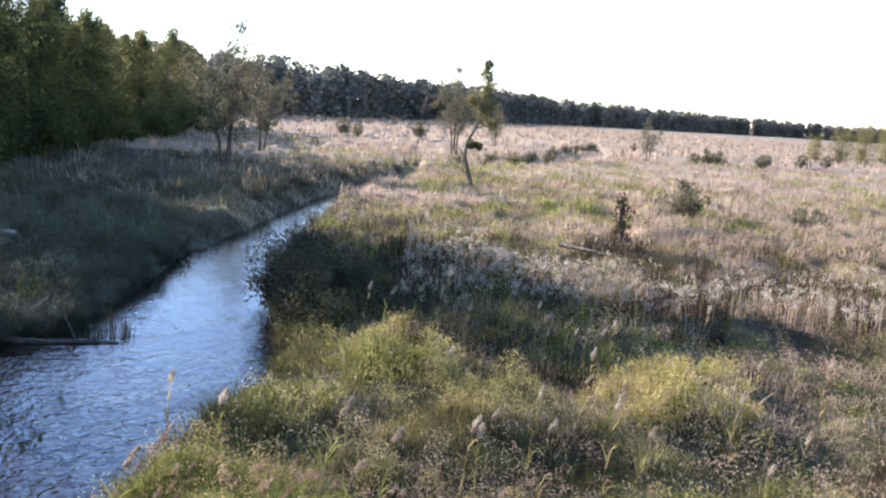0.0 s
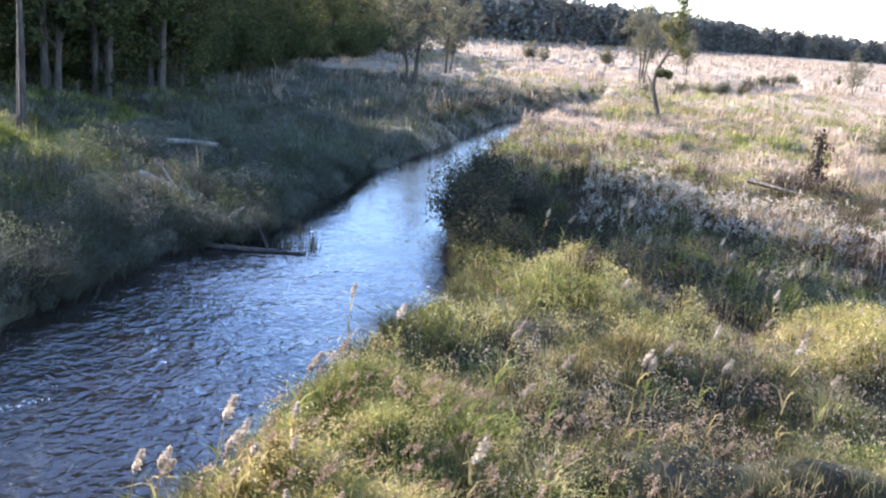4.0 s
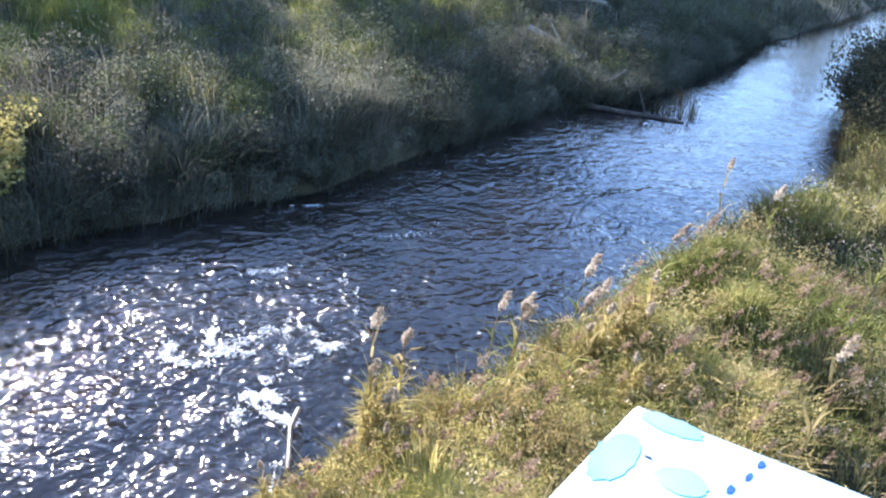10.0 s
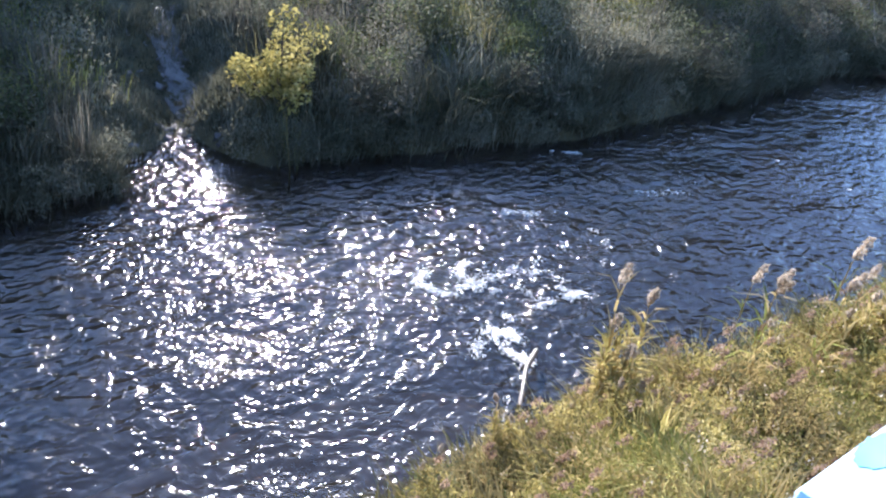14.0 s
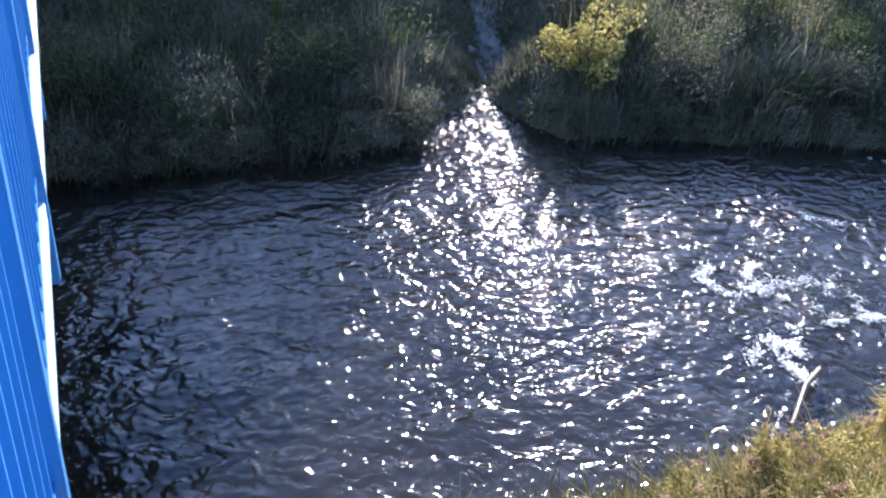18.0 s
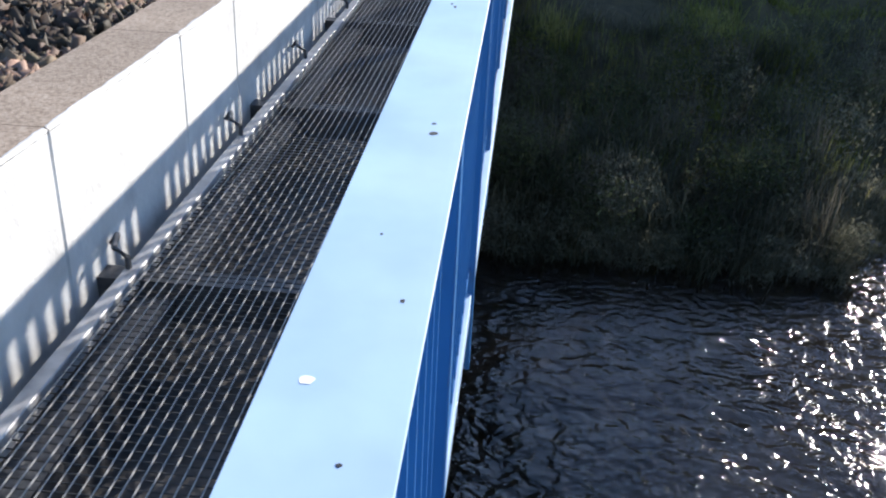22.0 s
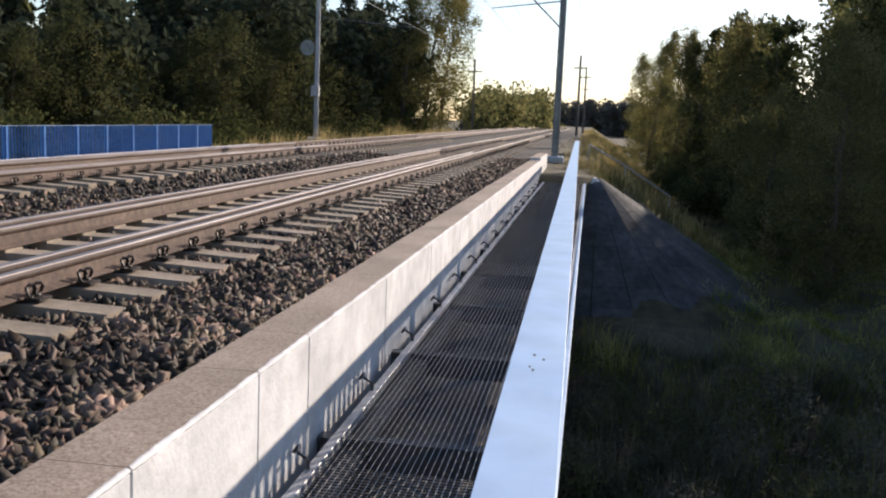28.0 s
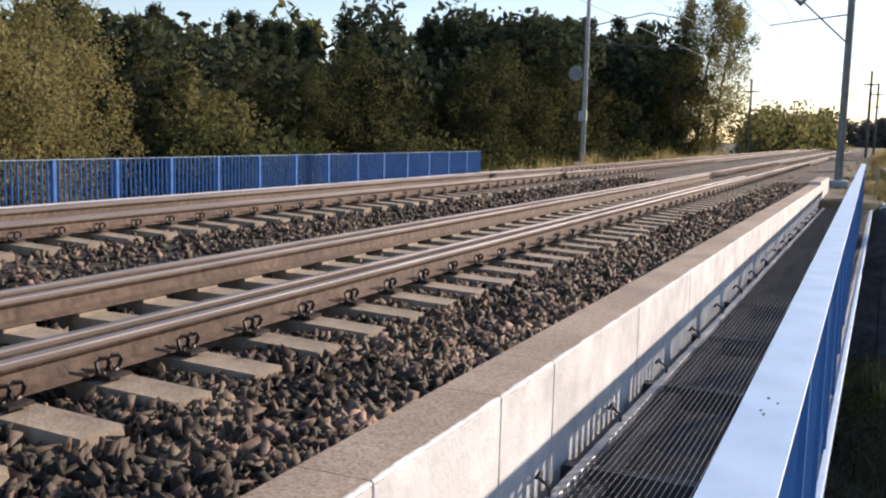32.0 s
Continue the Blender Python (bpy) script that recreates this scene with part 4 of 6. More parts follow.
x, y = np.array([-3.95, -3.75, -3.55, -4.1, -3.3, -3.0]), np.array([6.3, 6.7, 5.9, 5.5, 6.2, 6.9])
tussocks("reed_grass", x, y, 110, 0.2, 0.42, 0.011, M_GOLD, 80, "straw-yellow reed grass beside the weir", lean=0.5)
x, y = scatter(420, -4.4, -0.8, 1.5, 9.5, 166, lambda x, y: (off_right(x, y) > 0.15) * 1.0)
herb_bank("meadow_herbs", x, y, ground_height(x, y) + g.uniform(0.05, 0.35, len(x)), g.uniform(0.12, 0.26, len(x)), 64000, 0.019, M_GOLD, 194, "straw-yellow herb clumps at the near bank's edge")
x, y = scatter(330, -4.4, -1.2, 1.5, 9.5, 165, lambda x, y: (off_right(x, y) > 0.2) * 1.0)
tussocks("straw_grass", x, y, 44, 0.2, 0.32, 0.013, M_STRAW, 81, "bright straw-yellow grass at the near bank's edge", lean=1.7)


# ---------------- trees ----------------
def tree(name, height, spread, base, mat, count, size, seed, droop=0.0, clumps=30, trunk=0.014, stems=1):
    """Tapered trunk, limbs, and a broken crown of leaf clumps; origin at the foot."""
    g = np.random.default_rng(seed)
    t = new(name, None)
    cs, rs = [], []
    for st in range(stems):
        bm = bmesh.new()
        lean = g.normal(size=2) * 0.04 * height + (np.array([math.cos(st * 2.3), math.sin(st * 2.3)]) * 0.1 * height if stems > 1 else 0)
        hh = height * (1 if st == 0 else g.uniform(0.7, 0.95))
        off = Vector((0.25 * math.cos(st * 2.1), 0.25 * math.sin(st * 2.1), 0)) if stems > 1 else Vector()
        axis = lambda h: off + Vector((lean[0] * h * h, lean[1] * h * h, h * hh))
        tube(bm, [axis(h) for h in (-0.02, 0.03, 0.25, 0.5, 0.75, 0.97)], [hh * trunk * k for k in (1.3, 1, 0.8, 0.55, 0.3, 0.06)], 7)
        nc = clumps // stems
        for k in range(nc):
            h = base + (1 - base) * (k + g.uniform(0, 1)) / nc
            prof = math.sin(math.pi * min(1, max(0.02, (h - base) / (1 - base) * 0.84 + 0.16))) ** 0.7
            a = k * 2.4 + g.uniform(-0.5, 0.5)
            r = spread * prof * g.uniform(0.3, 1.0)
            tip = axis(h) + Vector((math.cos(a) * r, math.sin(a) * r, height * g.uniform(-0.03, 0.05)))
            root = axis(max(base * 0.8, h - 0.1))
            mid = root.lerp(tip, 0.55) + Vector((0, 0, 0.02 * height))
            rr = hh * trunk * 0.3 * (1.1 - h)
            tube(bm, [root, mid, tip], [rr, rr * 0.6, rr * 0.2], 4)
            cs.append(tip)
            rs.append(spread * g.uniform(0.16, 0.36))
            if g.uniform() < 0.5:
                cs.append(mid)
                rs.append(spread * g.uniform(0.12, 0.25))
        cs.append(axis(0.98))
        rs.append(spread * 0.16)
        part("trunk", bm, M_BARK, t)
    v, f = leaves(np.array([tuple(c) for c in cs]), np.array(rs), count, size, seed, droop)
    part("crown", fast_mesh("crown", v, f, mat), None, t)
    return t


def bush(name, height, spread, mat, count, size, seed):
    g = np.random.default_rng(seed)
    t = new(name, None)
    bm = bmesh.new()
    cs, rs = [], []
    for k in range(14):
        a, q = k * 2.4, g.uniform(0.2, 1.0)
        tip = Vector((math.cos(a) * spread * q, math.sin(a) * spread * q, height * g.uniform(0.35, 0.95) * (1.1 - 0.45 * q)))
        tube(bm, [(tip.x * 0.1, tip.y * 0.1, -0.1), (tip.x * 0.6, tip.y * 0.6, tip.z * 0.55), tip], [0.03 * height / 2, 0.02 * height / 2, 0.006], 4)
        cs.append(tip)
        rs.append(g.uniform(0.25, 0.45) * spread)
        cs.append(tip * 0.6)
        rs.append(g.uniform(0.25, 0.4) * spread)
    part("branching_stem", bm, M_BARK, t)
    v, f = leaves(np.array([tuple(c) for c in cs]), np.array(rs), count, size, seed)
    v[:, 2] = np.maximum(v[:, 2], 0.02)
    part("foliage", fast_mesh("foliage", v, f, mat), None, t)
    return t


def put(proto, places, label, category, group):
    """The prototype stands at the first place, its copies at the rest: (x, y, scale, turn)."""
    for k, (x, y, s, a) in enumerate(places):
        z = float(ground_height(x, y)) - 0.1
        m = pose(x, y, z, 0, 0, a)
        if k == 0:
            ob = proto
            ob.matrix_basis = m @ Matrix.Scale(s, 4)
        else:
            ob = copy_thing(proto, m)
            ob.scale = (s, s, s)
        tagged(ob, label, category, group)


birch = tree("birch_tree", 11, 2.5, 0.14, M_LEAF_YEL, 18000, 0.06, 3, 0.9, 60)
alder = tree("alder_tree", 11, 2.6, 0.03, M_LEAF_DARK, 9000, 0.12, 4, 0, 60)
alder2 = tree("alder_tree", 11, 2.4, 0.22, M_LEAF_DARK, 5500, 0.12, 8, 0.2, 38, stems=2)
M_LEAF_PALE = plant_material("yellowing willow leaves", (0.11, 0.105, 0.045), (0.22, 0.2, 0.085), (0.36, 0.31, 0.14), scale=0.5, trans=0.45)
willow = tree("willow_tree", 9, 3.2, 0.02, M_LEAF_PALE, 22000, 0.062, 6, 0.4, 90, stems=3)
pine = tree("pine_tree", 15, 2.4, 0.3, M_NEEDLE, 9000, 0.13, 5, 0, 56)
sapling = tree("young_tree", 8.4, 2.0, 0.34, M_LEAF_GREY, 8000, 0.065, 9, 0.4, 84, stems=3)
cone_bush = tree("willow_bush", 5.2, 2.0, 0.02, M_LEAF_WILLOW, 9000, 0.07, 14, 0.1, 70, stems=3)
bushes = bush("willow_bush", 2.2, 1.2, M_LEAF_GREY, 2600, 0.07, 12)
bush_dark = bush("alder_bush", 3.2, 1.7, M_LEAF_DARK, 4200, 0.08, 13)

g = np.random.default_rng(11)
T = lambda x, y, s: (x, y, s, float(g.uniform(0, 360)))
edge = lambda x: -31 + 0.21 * max(0.0, -30 - x)           # the forest edge south of the line
salder = tree("alder_tree", 11, 4.3, 0.02, M_LEAF_MID, 20000, 0.085, 24, 0.1, 100, stems=2)
put(salder, [T(x + g.uniform(-1.5, 1.5), edge(x) - g.uniform(0, 3), g.uniform(0.6, 0.8) + 0.005 * max(0, -30 - x)) for x in np.arange(-92, 6, 3.4)],
    "leafy green alder tree at the forest edge", "tree", "forest trees south of the railway")
put(pine, [T(x + g.uniform(-1.5, 1.5), edge(x) - 7 - g.uniform(0, 10), g.uniform(0.54, 0.66) + 0.0065 * max(0, -30 - x)) for x in np.arange(-104, 10, 1.7)],
    "tall dark pine in the forest", "tree", "forest pines")
put(willow, [T(-20, -23, 1.0), T(-14, -21, 1.05), T(-24, -25, 0.95), T(-9, -20, 1.1), T(-17.5, -26, 1.1)], "big yellowing willow beside the far railing", "tree", "willows south of the railway")
put(cone_bush, [T(-45.3, -20.9, 0.82), T(-34.5, -26.4, 1.35), T(-46.5, -20.0, 0.6), T(-31, -24.5, 0.9)], "broad grey-green willow bush behind the blue railing", "bush", "bushes south of the railway")
put(bush_dark, [T(-33, -21, 1.25), T(-36, -20, 1.0), T(-42.5, -21, 1.2), T(-46, -20.5, 1.5), T(-50, -20, 1.0), T(-30, -22, 1.5)], "dark leafy bush behind the blue railing", "bush", "bushes south of the railway")
put(birch, [T(-92, -15.5, 1.55), T(-88, -17, 1.5), T(-96, -14.5, 1.4), T(-46, 8.0, 0.83), T(-52, 8.5, 0.85), T(-60, 7.5, 0.9), T(-70, 6.5, 0.75), T(-82, 5.5, 0.8), T(-43, 10.5, 0.45), T(-49, 11, 0.5), T(-64, 9, 0.9), T(-76, 8, 0.95), T(-94, 6.5, 1.2), T(-108, 7, 1.2), T(-125, 8, 1.2)],
    "tall birch with thin yellowing leaves", "tree", "embankment trees")


def clear_of_gap(x, y):
    """A lane through which the low sun reaches the gully mouth."""
    off = (y - 5.6) + (x + 11.6) * 0.554
    return x < -46 or not (-1.6 < off < 2.6 or 13.6 < off < 18.6)


def low_enough(x, y, s):
    """Keeps the skyline by the embankment down to its uneven height."""
    r = (y - 0.6) / -x
    up = 3.2 if r < 0.11 else 5.8 if r < 0.19 else 1.5 if r < 0.235 else 20.0
    off = (y - 5.6) + (x + 11.6) * 0.554
    if -1.6 < off < 11:       # their shadows end at the far bank, the stream itself lies in the sun
        s = min(s, (0.457 * (-9.0 - x) - 0.7) / 11.0)
    return min(s, (4.6 + math.hypot(x, y) * math.tan(radians(up))) / 11.0)


wood = [T(x + g.uniform(-1.5, 1.5), y + g.uniform(-1.5, 1.5), g.uniform(0.8, 1.05)) for x in np.arange(-62, -36, 4.2) for y in np.arange(9, 62, 4.6)]
wood += [T(x, y, s_) for x, y, s_ in ((-38, 9.5, 0.7), (-37, 12.5, 0.75), (-41, 8.5, 0.7), (-34.5, 16.5, 0.7), (-44, 13, 1.1), (-55, 10, 1.1), (-48, 9, 0.9), (-67, 10, 1.1))]
wood += [T(x + g.uniform(-1.5, 1.5), y, g.uniform(0.85, 1.05)) for y in np.arange(37, 78, 3.2) for x in (-27.5, -31.5)]
wood += [T(x, y, 1.15) for x, y in ((-36, 13.5), (-39, 14.5), (-42.5, 16), (-46, 17.5), (-35, 18), (-50, 19), (-33, 14.5))]
wood = [(x, y, low_enough(x, y, s_), a) for x, y, s_, a in wood if clear_of_gap(x, y)]
behind = [w for w in wood if w[1] > 32]
put(copy_thing(pine, pose(0, 0, 0)), [(x, y, s_ * 0.85, a) for x, y, s_, a in behind[::4]], "tall dark pine in the wood by the river", "tree", "trees in the west wood")
put(copy_thing(birch, pose(0, 0, 0)), behind[2::4], "yellowing birch in the wood by the river", "tree", "trees in the west wood")
# the three alders at the list's end are added to shade the near meadow
put(tree("alder_tree", 11, 2.8, 0.06, M_LEAF_DARK, 15000, 0.075, 37, 0.3, 80, stems=2), behind[1::2] + [T(-21, 37, 1.0), T(-23, 40, 1.1), T(-19.5, 40.5, 0.95)], "olive green alder in the wood by the river", "tree", "trees in the west wood")
wood = [w for w in wood if w[1] <= 32]
# extra trees, mostly out of view, added to cast shade on the far bank
wood += [T(x, y, s_) for x, y, s_ in ((-32, 21.6, 0.82), (-31, 24, 0.78), (-33.5, 26.5, 0.85), (-30, 29, 0.9), (-23.5, 27.5, 0.5), (-25, 33.5, 0.8))]
put(alder2, wood[::2], "slender dark alder in the wood by the river", "tree", "trees in the west wood")
put(alder, wood[1::2], "leafy dark alder in the wood by the river", "tree", "trees in the west wood")
put(copy_thing(bush_dark, pose(0, 0, 0)), [T(-25.5 - 0.09 * max(0, y - 60) + g.uniform(-1.5, 1.5), y, g.uniform(0.7, 1.25)) for y in np.arange(36, 150, 3.4)] + [T(x, edge(x) + 2.5 + g.uniform(-1, 1), g.uniform(0.9, 1.5)) for x in np.arange(-88, 2, 4.2)] + [T(x, 5.2 + g.uniform(0, 3), g.uniform(0.7, 1.1)) for x in np.arange(-70, -36, 3.0)],
    "dense dark undergrowth bush at the wood's edge", "bush", "undergrowth")
north = [T(x + g.uniform(-2, 2), y, g.uniform(0.85, 1.1)) for y in np.arange(62, 150, 6) for x in (-31 - 0.09 * (y - 60), -37 - 0.08 * (y - 60), -44)]
put(tree("aspen_tree", 11.5, 3.2, 0.1, M_LEAF_OLIVE, 8500, 0.12, 39, 0.1, 60), north[::3], "tall olive aspen at the edge of the meadow wood", "tree", "trees in the north wood")
put(tree("alder_tree", 11, 3.0, 0.08, M_LEAF_OLIVE, 8000, 0.12, 35, 0.2, 50, stems=2), north[1::3], "dark alder at the edge of the meadow wood", "tree", "trees in the north wood")
put(copy_thing(birch, pose(0, 0, 0)), north[2::3], "yellowing birch at the edge of the meadow wood", "tree", "trees in the north wood")
# placed and sized up-sun so that their shadows reach the near meadow
put(copy_thing(alder2, pose(0, 0, 0)), [T(-21.5, 34.2, 1.05), T(-20.5, 36, 1.1), T(-22, 38.5, 1.15), T(-19.5, 38.5, 1.1), T(-24, 41, 1.2), T(-23, 36, 0.8)],
    "bare-stemmed alder close to the far bank", "tree", "trees on the far bank")
put(tree("alder_tree", 11, 2.0, 0.5, M_LEAF_DARK, 800, 0.08, 41, 0.2, 30, trunk=0.011), [T(-18.5, 22.9, 0.95), T(-19.2, 24.6, 0.9), T(-16.1, 22.1, 0.85), T(-17.6, 26.7, 1.0), T(-18.2, 27.4, 0.9)],
    "tall bare-stemmed alder rising from the far bank", "tree", "trees on the far bank")
put(tree("alder_tree", 11, 3.4, 0.05, M_LEAF_OLIVE, 42000, 0.05, 33, 0.7, 90, stems=2), [T(-34, 11.2, 1.0), T(-38, 13.2, 1.05), T(-27, 7.4, 0.7), T(-31, 8.8, 0.65), T(-33.5, 6.6, 0.55), T(-40, 8.2, 0.5)], "big olive alder standing below the embankment", "tree", "embankment trees")
put(sapling, [T(-14.8, 66.8, 1.22), T(-15.6, 84, 1.0), T(1.4, 109, 1.15), T(7.4, 136, 0.72), T(24, 112, 0.58)], "slim young tree with thin grey-green foliage standing in the meadow", "tree", "meadow trees")
put(bushes, [T(12.8, 50.2, 0.98), T(19.6, 52, 0.6), T(20.9, 53, 0.52), T(-3.6, 150, 1.25), T(-14.4, 141, 1.2), T(-12.5, 143, 0.9), T(33.6, 122, 1.0), T(35.4, 123, 0.9), T(31.8, 121, 0.75), T(39, 117, 0.8), T(42, 124, 0.7), T(53, 132, 0.8), T(30, 150, 0.6), T(-26, 110, 1.2), T(-22, 120, 1.0), T(48, 128, 0.8)],
    "round grey-green willow bush in the dry meadow", "bush", "meadow bushes")
put(copy_thing(willow, pose(0, 0, 0)), [T(73, 176, 0.72), T(78, 178, 0.8), T(84, 181, 0.85), T(91, 186, 0.8), T(69, 178, 0.55), T(98, 190, 0.85)], "rounded grey-green willow far out in the meadow", "tree", "far willows")
put(bush("thorn_shrub", 2.6, 1.9, M_THORN, 4200, 0.06, 190), [T(-2.7, 22.4, 0.5), T(-3.1, 23.9, 0.62), T(-3.6, 25.4, 0.66), T(-2.2, 25.9, 0.5), T(-4.0, 27.0, 0.62), T(-3.9, 28.8, 0.6), T(-4.3, 31.0, 0.5), T(-4.6, 34.0, 0.45), T(-1.4, 24.4, 0.4), T(-4.7, 38.0, 0.42)],
    "low dark thorny shrub at the water's edge", "bush", "shrubs on the near bank")

rim = lambda y, side, off: float(bank(LEFT_BANK if side < 0 else RIGHT_BANK, y)) + side * off
# the row from y 46 to 84 is added as the dark shade under the bank
put(bush("bank_shrub", 2.6, 1.9, M_THORN, 2600, 0.06, 195), [T(rim(y, -1, 0.7 + g.uniform(0, 0.5)), y, g.uniform(0.26, 0.4)) for y in np.arange(46, 84, 2.6)] + [T(rim(y, -1, 1.2 + g.uniform(0, 1.5)), y, g.uniform(0.4, 0.56)) for y in np.arange(88, 156, 2.8)],
    "low dark shrub standing for herbs and bank shade upriver", "bush", "shrubs along the upper river")

# the forest along the horizon
line = ((-150, 170), (-60, 215), (-30, 285), (20, 420), (68, 545), (190, 720), (330, 870), (560, 960), (900, 1000))
west_line = ((-135, -19), (-200, -24), (-330, -30), (-430, -60), (-470, 0), (-470, 90), (-380, 60), (-260, 22), (-130, 12))


def tree_line(points, step, low, high, count, size, seed):
    """A broken row of crowns two or three trees deep, as loose foliage."""
    g = np.random.default_rng(seed)
    cs, rs = [], []
    for (xa, ya), (xb, yb) in zip(points, points[1:]):
        d = math.hypot(xb - xa, yb - ya)
        for k in range(int(d / step)):
            f = (k + g.uniform(0, 1)) / (d / step)
            x, y = xa + (xb - xa) * f + g.normal() * 3, ya + (yb - ya) * f + g.uniform(0, 14)
            h = g.uniform(low, high)
            for q in range(9):
                cs.append((x + g.normal() * 1.5, y + g.normal() * 1.5, -3.2 + h * (0.03 + 0.97 * q / 8.5)))
                rs.append(g.uniform(1.7, 3.0))
    return leaves(np.array(cs), np.array(rs), count, size, seed)


v, f = tree_line(west_line, 4.0, 7, 10.5, 150000, 0.36, 17)
tagged(new("west_forest", fast_mesh("west_forest", v, f, M_LEAF_OLIVE)), "yellowing woods closing the view along the line", "forest", kind="stuff")
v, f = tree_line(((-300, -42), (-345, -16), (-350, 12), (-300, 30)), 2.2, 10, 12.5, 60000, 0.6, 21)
tagged(new("west_forest", fast_mesh("west_forest", v, f, M_FARWOOD)), "forest across the end of the line, haze put into its colour", "forest", kind="stuff")
v, f = tree_line(((-140, -50), (-60, -64), (40, -60)), 3.6, 11, 15, 40000, 0.55, 18)
tagged(new("south_forest", fast_mesh("south_forest", v, f, M_LEAF_MID)), "dark depth of the forest behind its edge", "forest", kind="stuff")
va, fa = tree_line(((-66, -39), (-34, -44), (24, -44)), 2.2, 8.5, 10.0, 70000, 0.32, 19)
vb, fb = tree_line(((-106, -30), (-66, -39)), 1.6, 12.2, 14.6, 80000, 0.34, 20)
v, f = np.concatenate([va, vb]), np.concatenate([fa, fb + len(va)])
tagged(new("south_forest", fast_mesh("south_forest", v, f, M_NEEDLE)), "dense dark pines closing the forest", "forest", kind="stuff")
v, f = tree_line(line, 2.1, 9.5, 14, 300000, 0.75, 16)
forest = tagged(new("far_forest", fast_mesh("far_forest", v, f, M_FARWOOD)), "long forest edge along the horizon, paled for haze", "forest", kind="stuff")

# ---------------- reeds ----------------
M_PLUME = plant_material("reed plume", (0.3, 0.24, 0.17), (0.48, 0.4, 0.3), (0.66, 0.58, 0.46), scale=6, trans=0.45)


def reed(height, seed, green=False):
    """A reed: thin stem, hanging leaves, feathery plume bent to one side."""
    g = np.random.default_rng(seed)
    r = new("reed", None)
    bm = bmesh.new()
    bend = g.uniform(0.08, 0.25)
    axis = lambda h: Vector((bend * h * h, 0.03 * math.sin(5 * h), h * height))
    tube(bm, [axis(h) for h in (-0.03, 0.3, 0.6, 0.85, 1.0)], [0.005, 0.005, 0.004, 0.003, 0.002], 4)
    part("stem", bm, M_STRAW, r)
    for k in range(12):
        p = axis(g.uniform(0.2, 0.88))
        v, f = blades(*(np.array([c]) for c in (p.x, p.y, p.z)), g.uniform(-0.05, 0.2, 1), np.full(1, 0.022), np.array([k * 2.4]), g.uniform(0.18, 0.38, 1), seed + k)
        part("leaf", fast_mesh("leaf", v, f, M_GREEN if green else M_STRAW), None, r)
    cs = np.array([tuple(axis(h) + Vector((0.5 * (h - 0.9), 0, 0))) for h in np.linspace(0.91, 1.02, 6)])
    v, f = leaves(cs, np.array([0.024, 0.038, 0.045, 0.042, 0.032, 0.018]), 200, 0.019, seed, 0.6, slim=0.4)
    part("plume", fast_mesh("plume", v, f, M_PLUME), None, r, "pale feathery reed plume")
    return r


g = np.random.default_rng(101)
near_reeds = [(-3.79, 8.28), (-3.04, 8.11), (-3.49, 7.33), (-4.2, 6.57), (-0.46, 11.89), (0.51, 11.35), (0.66, 11.44), (-0.88, 8.04), (-0.82, 10.82), (1.47, 11.92), (-2.21, 10.91), (-3.02, 11.95),
              (-2.94, 9.55), (-3.33, 7.49), (-3.14, 8.22), (-3.02, 8.42), (-1.09, 11.42), (0.9, 13.4), (1.6, 14.1), (2.3, 12.2), (3.1, 13.9), (0.3, 15.2), (4.2, 12.0), (5.1, 13.2), (3.4, 10.8), (4.6, 9.6)]
xs, ys = scatter(70, -2.5, 14, 13, 34, 102, lambda x, y: land_r(x, y) * np.clip(0.1 + vnoise(x, y, 4, 44) + 0.6 * (np.abs(y - 27 + 0.6 * x) < 3), 0, 1))
places = [(x, y, float(g.uniform(0.8, 1.15)), float(g.uniform(-60, 60))) for x, y in near_reeds] + [(float(x), float(y), float(g.uniform(0.75, 1.1)), float(g.uniform(-60, 60))) for x, y in zip(xs, ys)]
for k in range(4):
    put(reed(1.25 + 0.12 * k, 110 + k, k % 2 == 0), places[k::4], "slender reed with a pale drooping plume", "reed", "reeds on the river bank")



def reed_clump(height, stems, seed):
    """Many leafy reeds from one root, thick with leaves below, two or three plumes on top."""
    g = np.random.default_rng(seed)
    r = new("reed_clump", None)
    lo = []
    for k in range(stems):
        a, q = k * 2.4, 0.16 * g.uniform(0.1, 1.0) ** 0.5
        hh = height * (1.0 if k == 0 else g.uniform(0.45, 0.85))
        foot = Vector((math.cos(a) * q, math.sin(a) * q, -0.05))
        tip = foot + Vector((math.cos(a) * 0.25 * q + 0.03, math.sin(a) * 0.25 * q, hh))
        part("stem", tube(bmesh.new(), [foot, foot.lerp(tip, 0.5) + Vector((0.01, 0, 0)), tip], [0.006, 0.005, 0.002], 4), M_STRAW, r)
        lo += [tuple(foot.lerp(tip, u)) for u in g.uniform(0.05, 0.88, 56)]
        if k < 3:
            cs = np.array([tuple(tip + Vector((0.02 * u, 0, 0.05 * (u - 1.2)))) for u in np.linspace(0, 2.2, 6)])
            v, f = leaves(cs, np.array([0.024, 0.04, 0.048, 0.044, 0.034, 0.018]), 220, 0.02, seed + k, 0.6, slim=0.4)
            part("plume", fast_mesh("plume", v, f, M_PLUME), None, r, "pale feathery reed plume")
    p = np.array(lo)
    for mat, pick in ((M_GOLD, slice(0, None, 2)), (M_STRAW, slice(1, None, 2))):
        q = p[pick]
        k = len(q)
        v, f = blades(q[:, 0], q[:, 1], q[:, 2], g.uniform(-0.08, 0.16, k), g.uniform(0.016, 0.032, k), g.uniform(0, 6.28, k), g.uniform(0.08, 0.26, k), seed + 9)
        part("foliage", fast_mesh("foliage", v, f, mat), None, r)
    return r


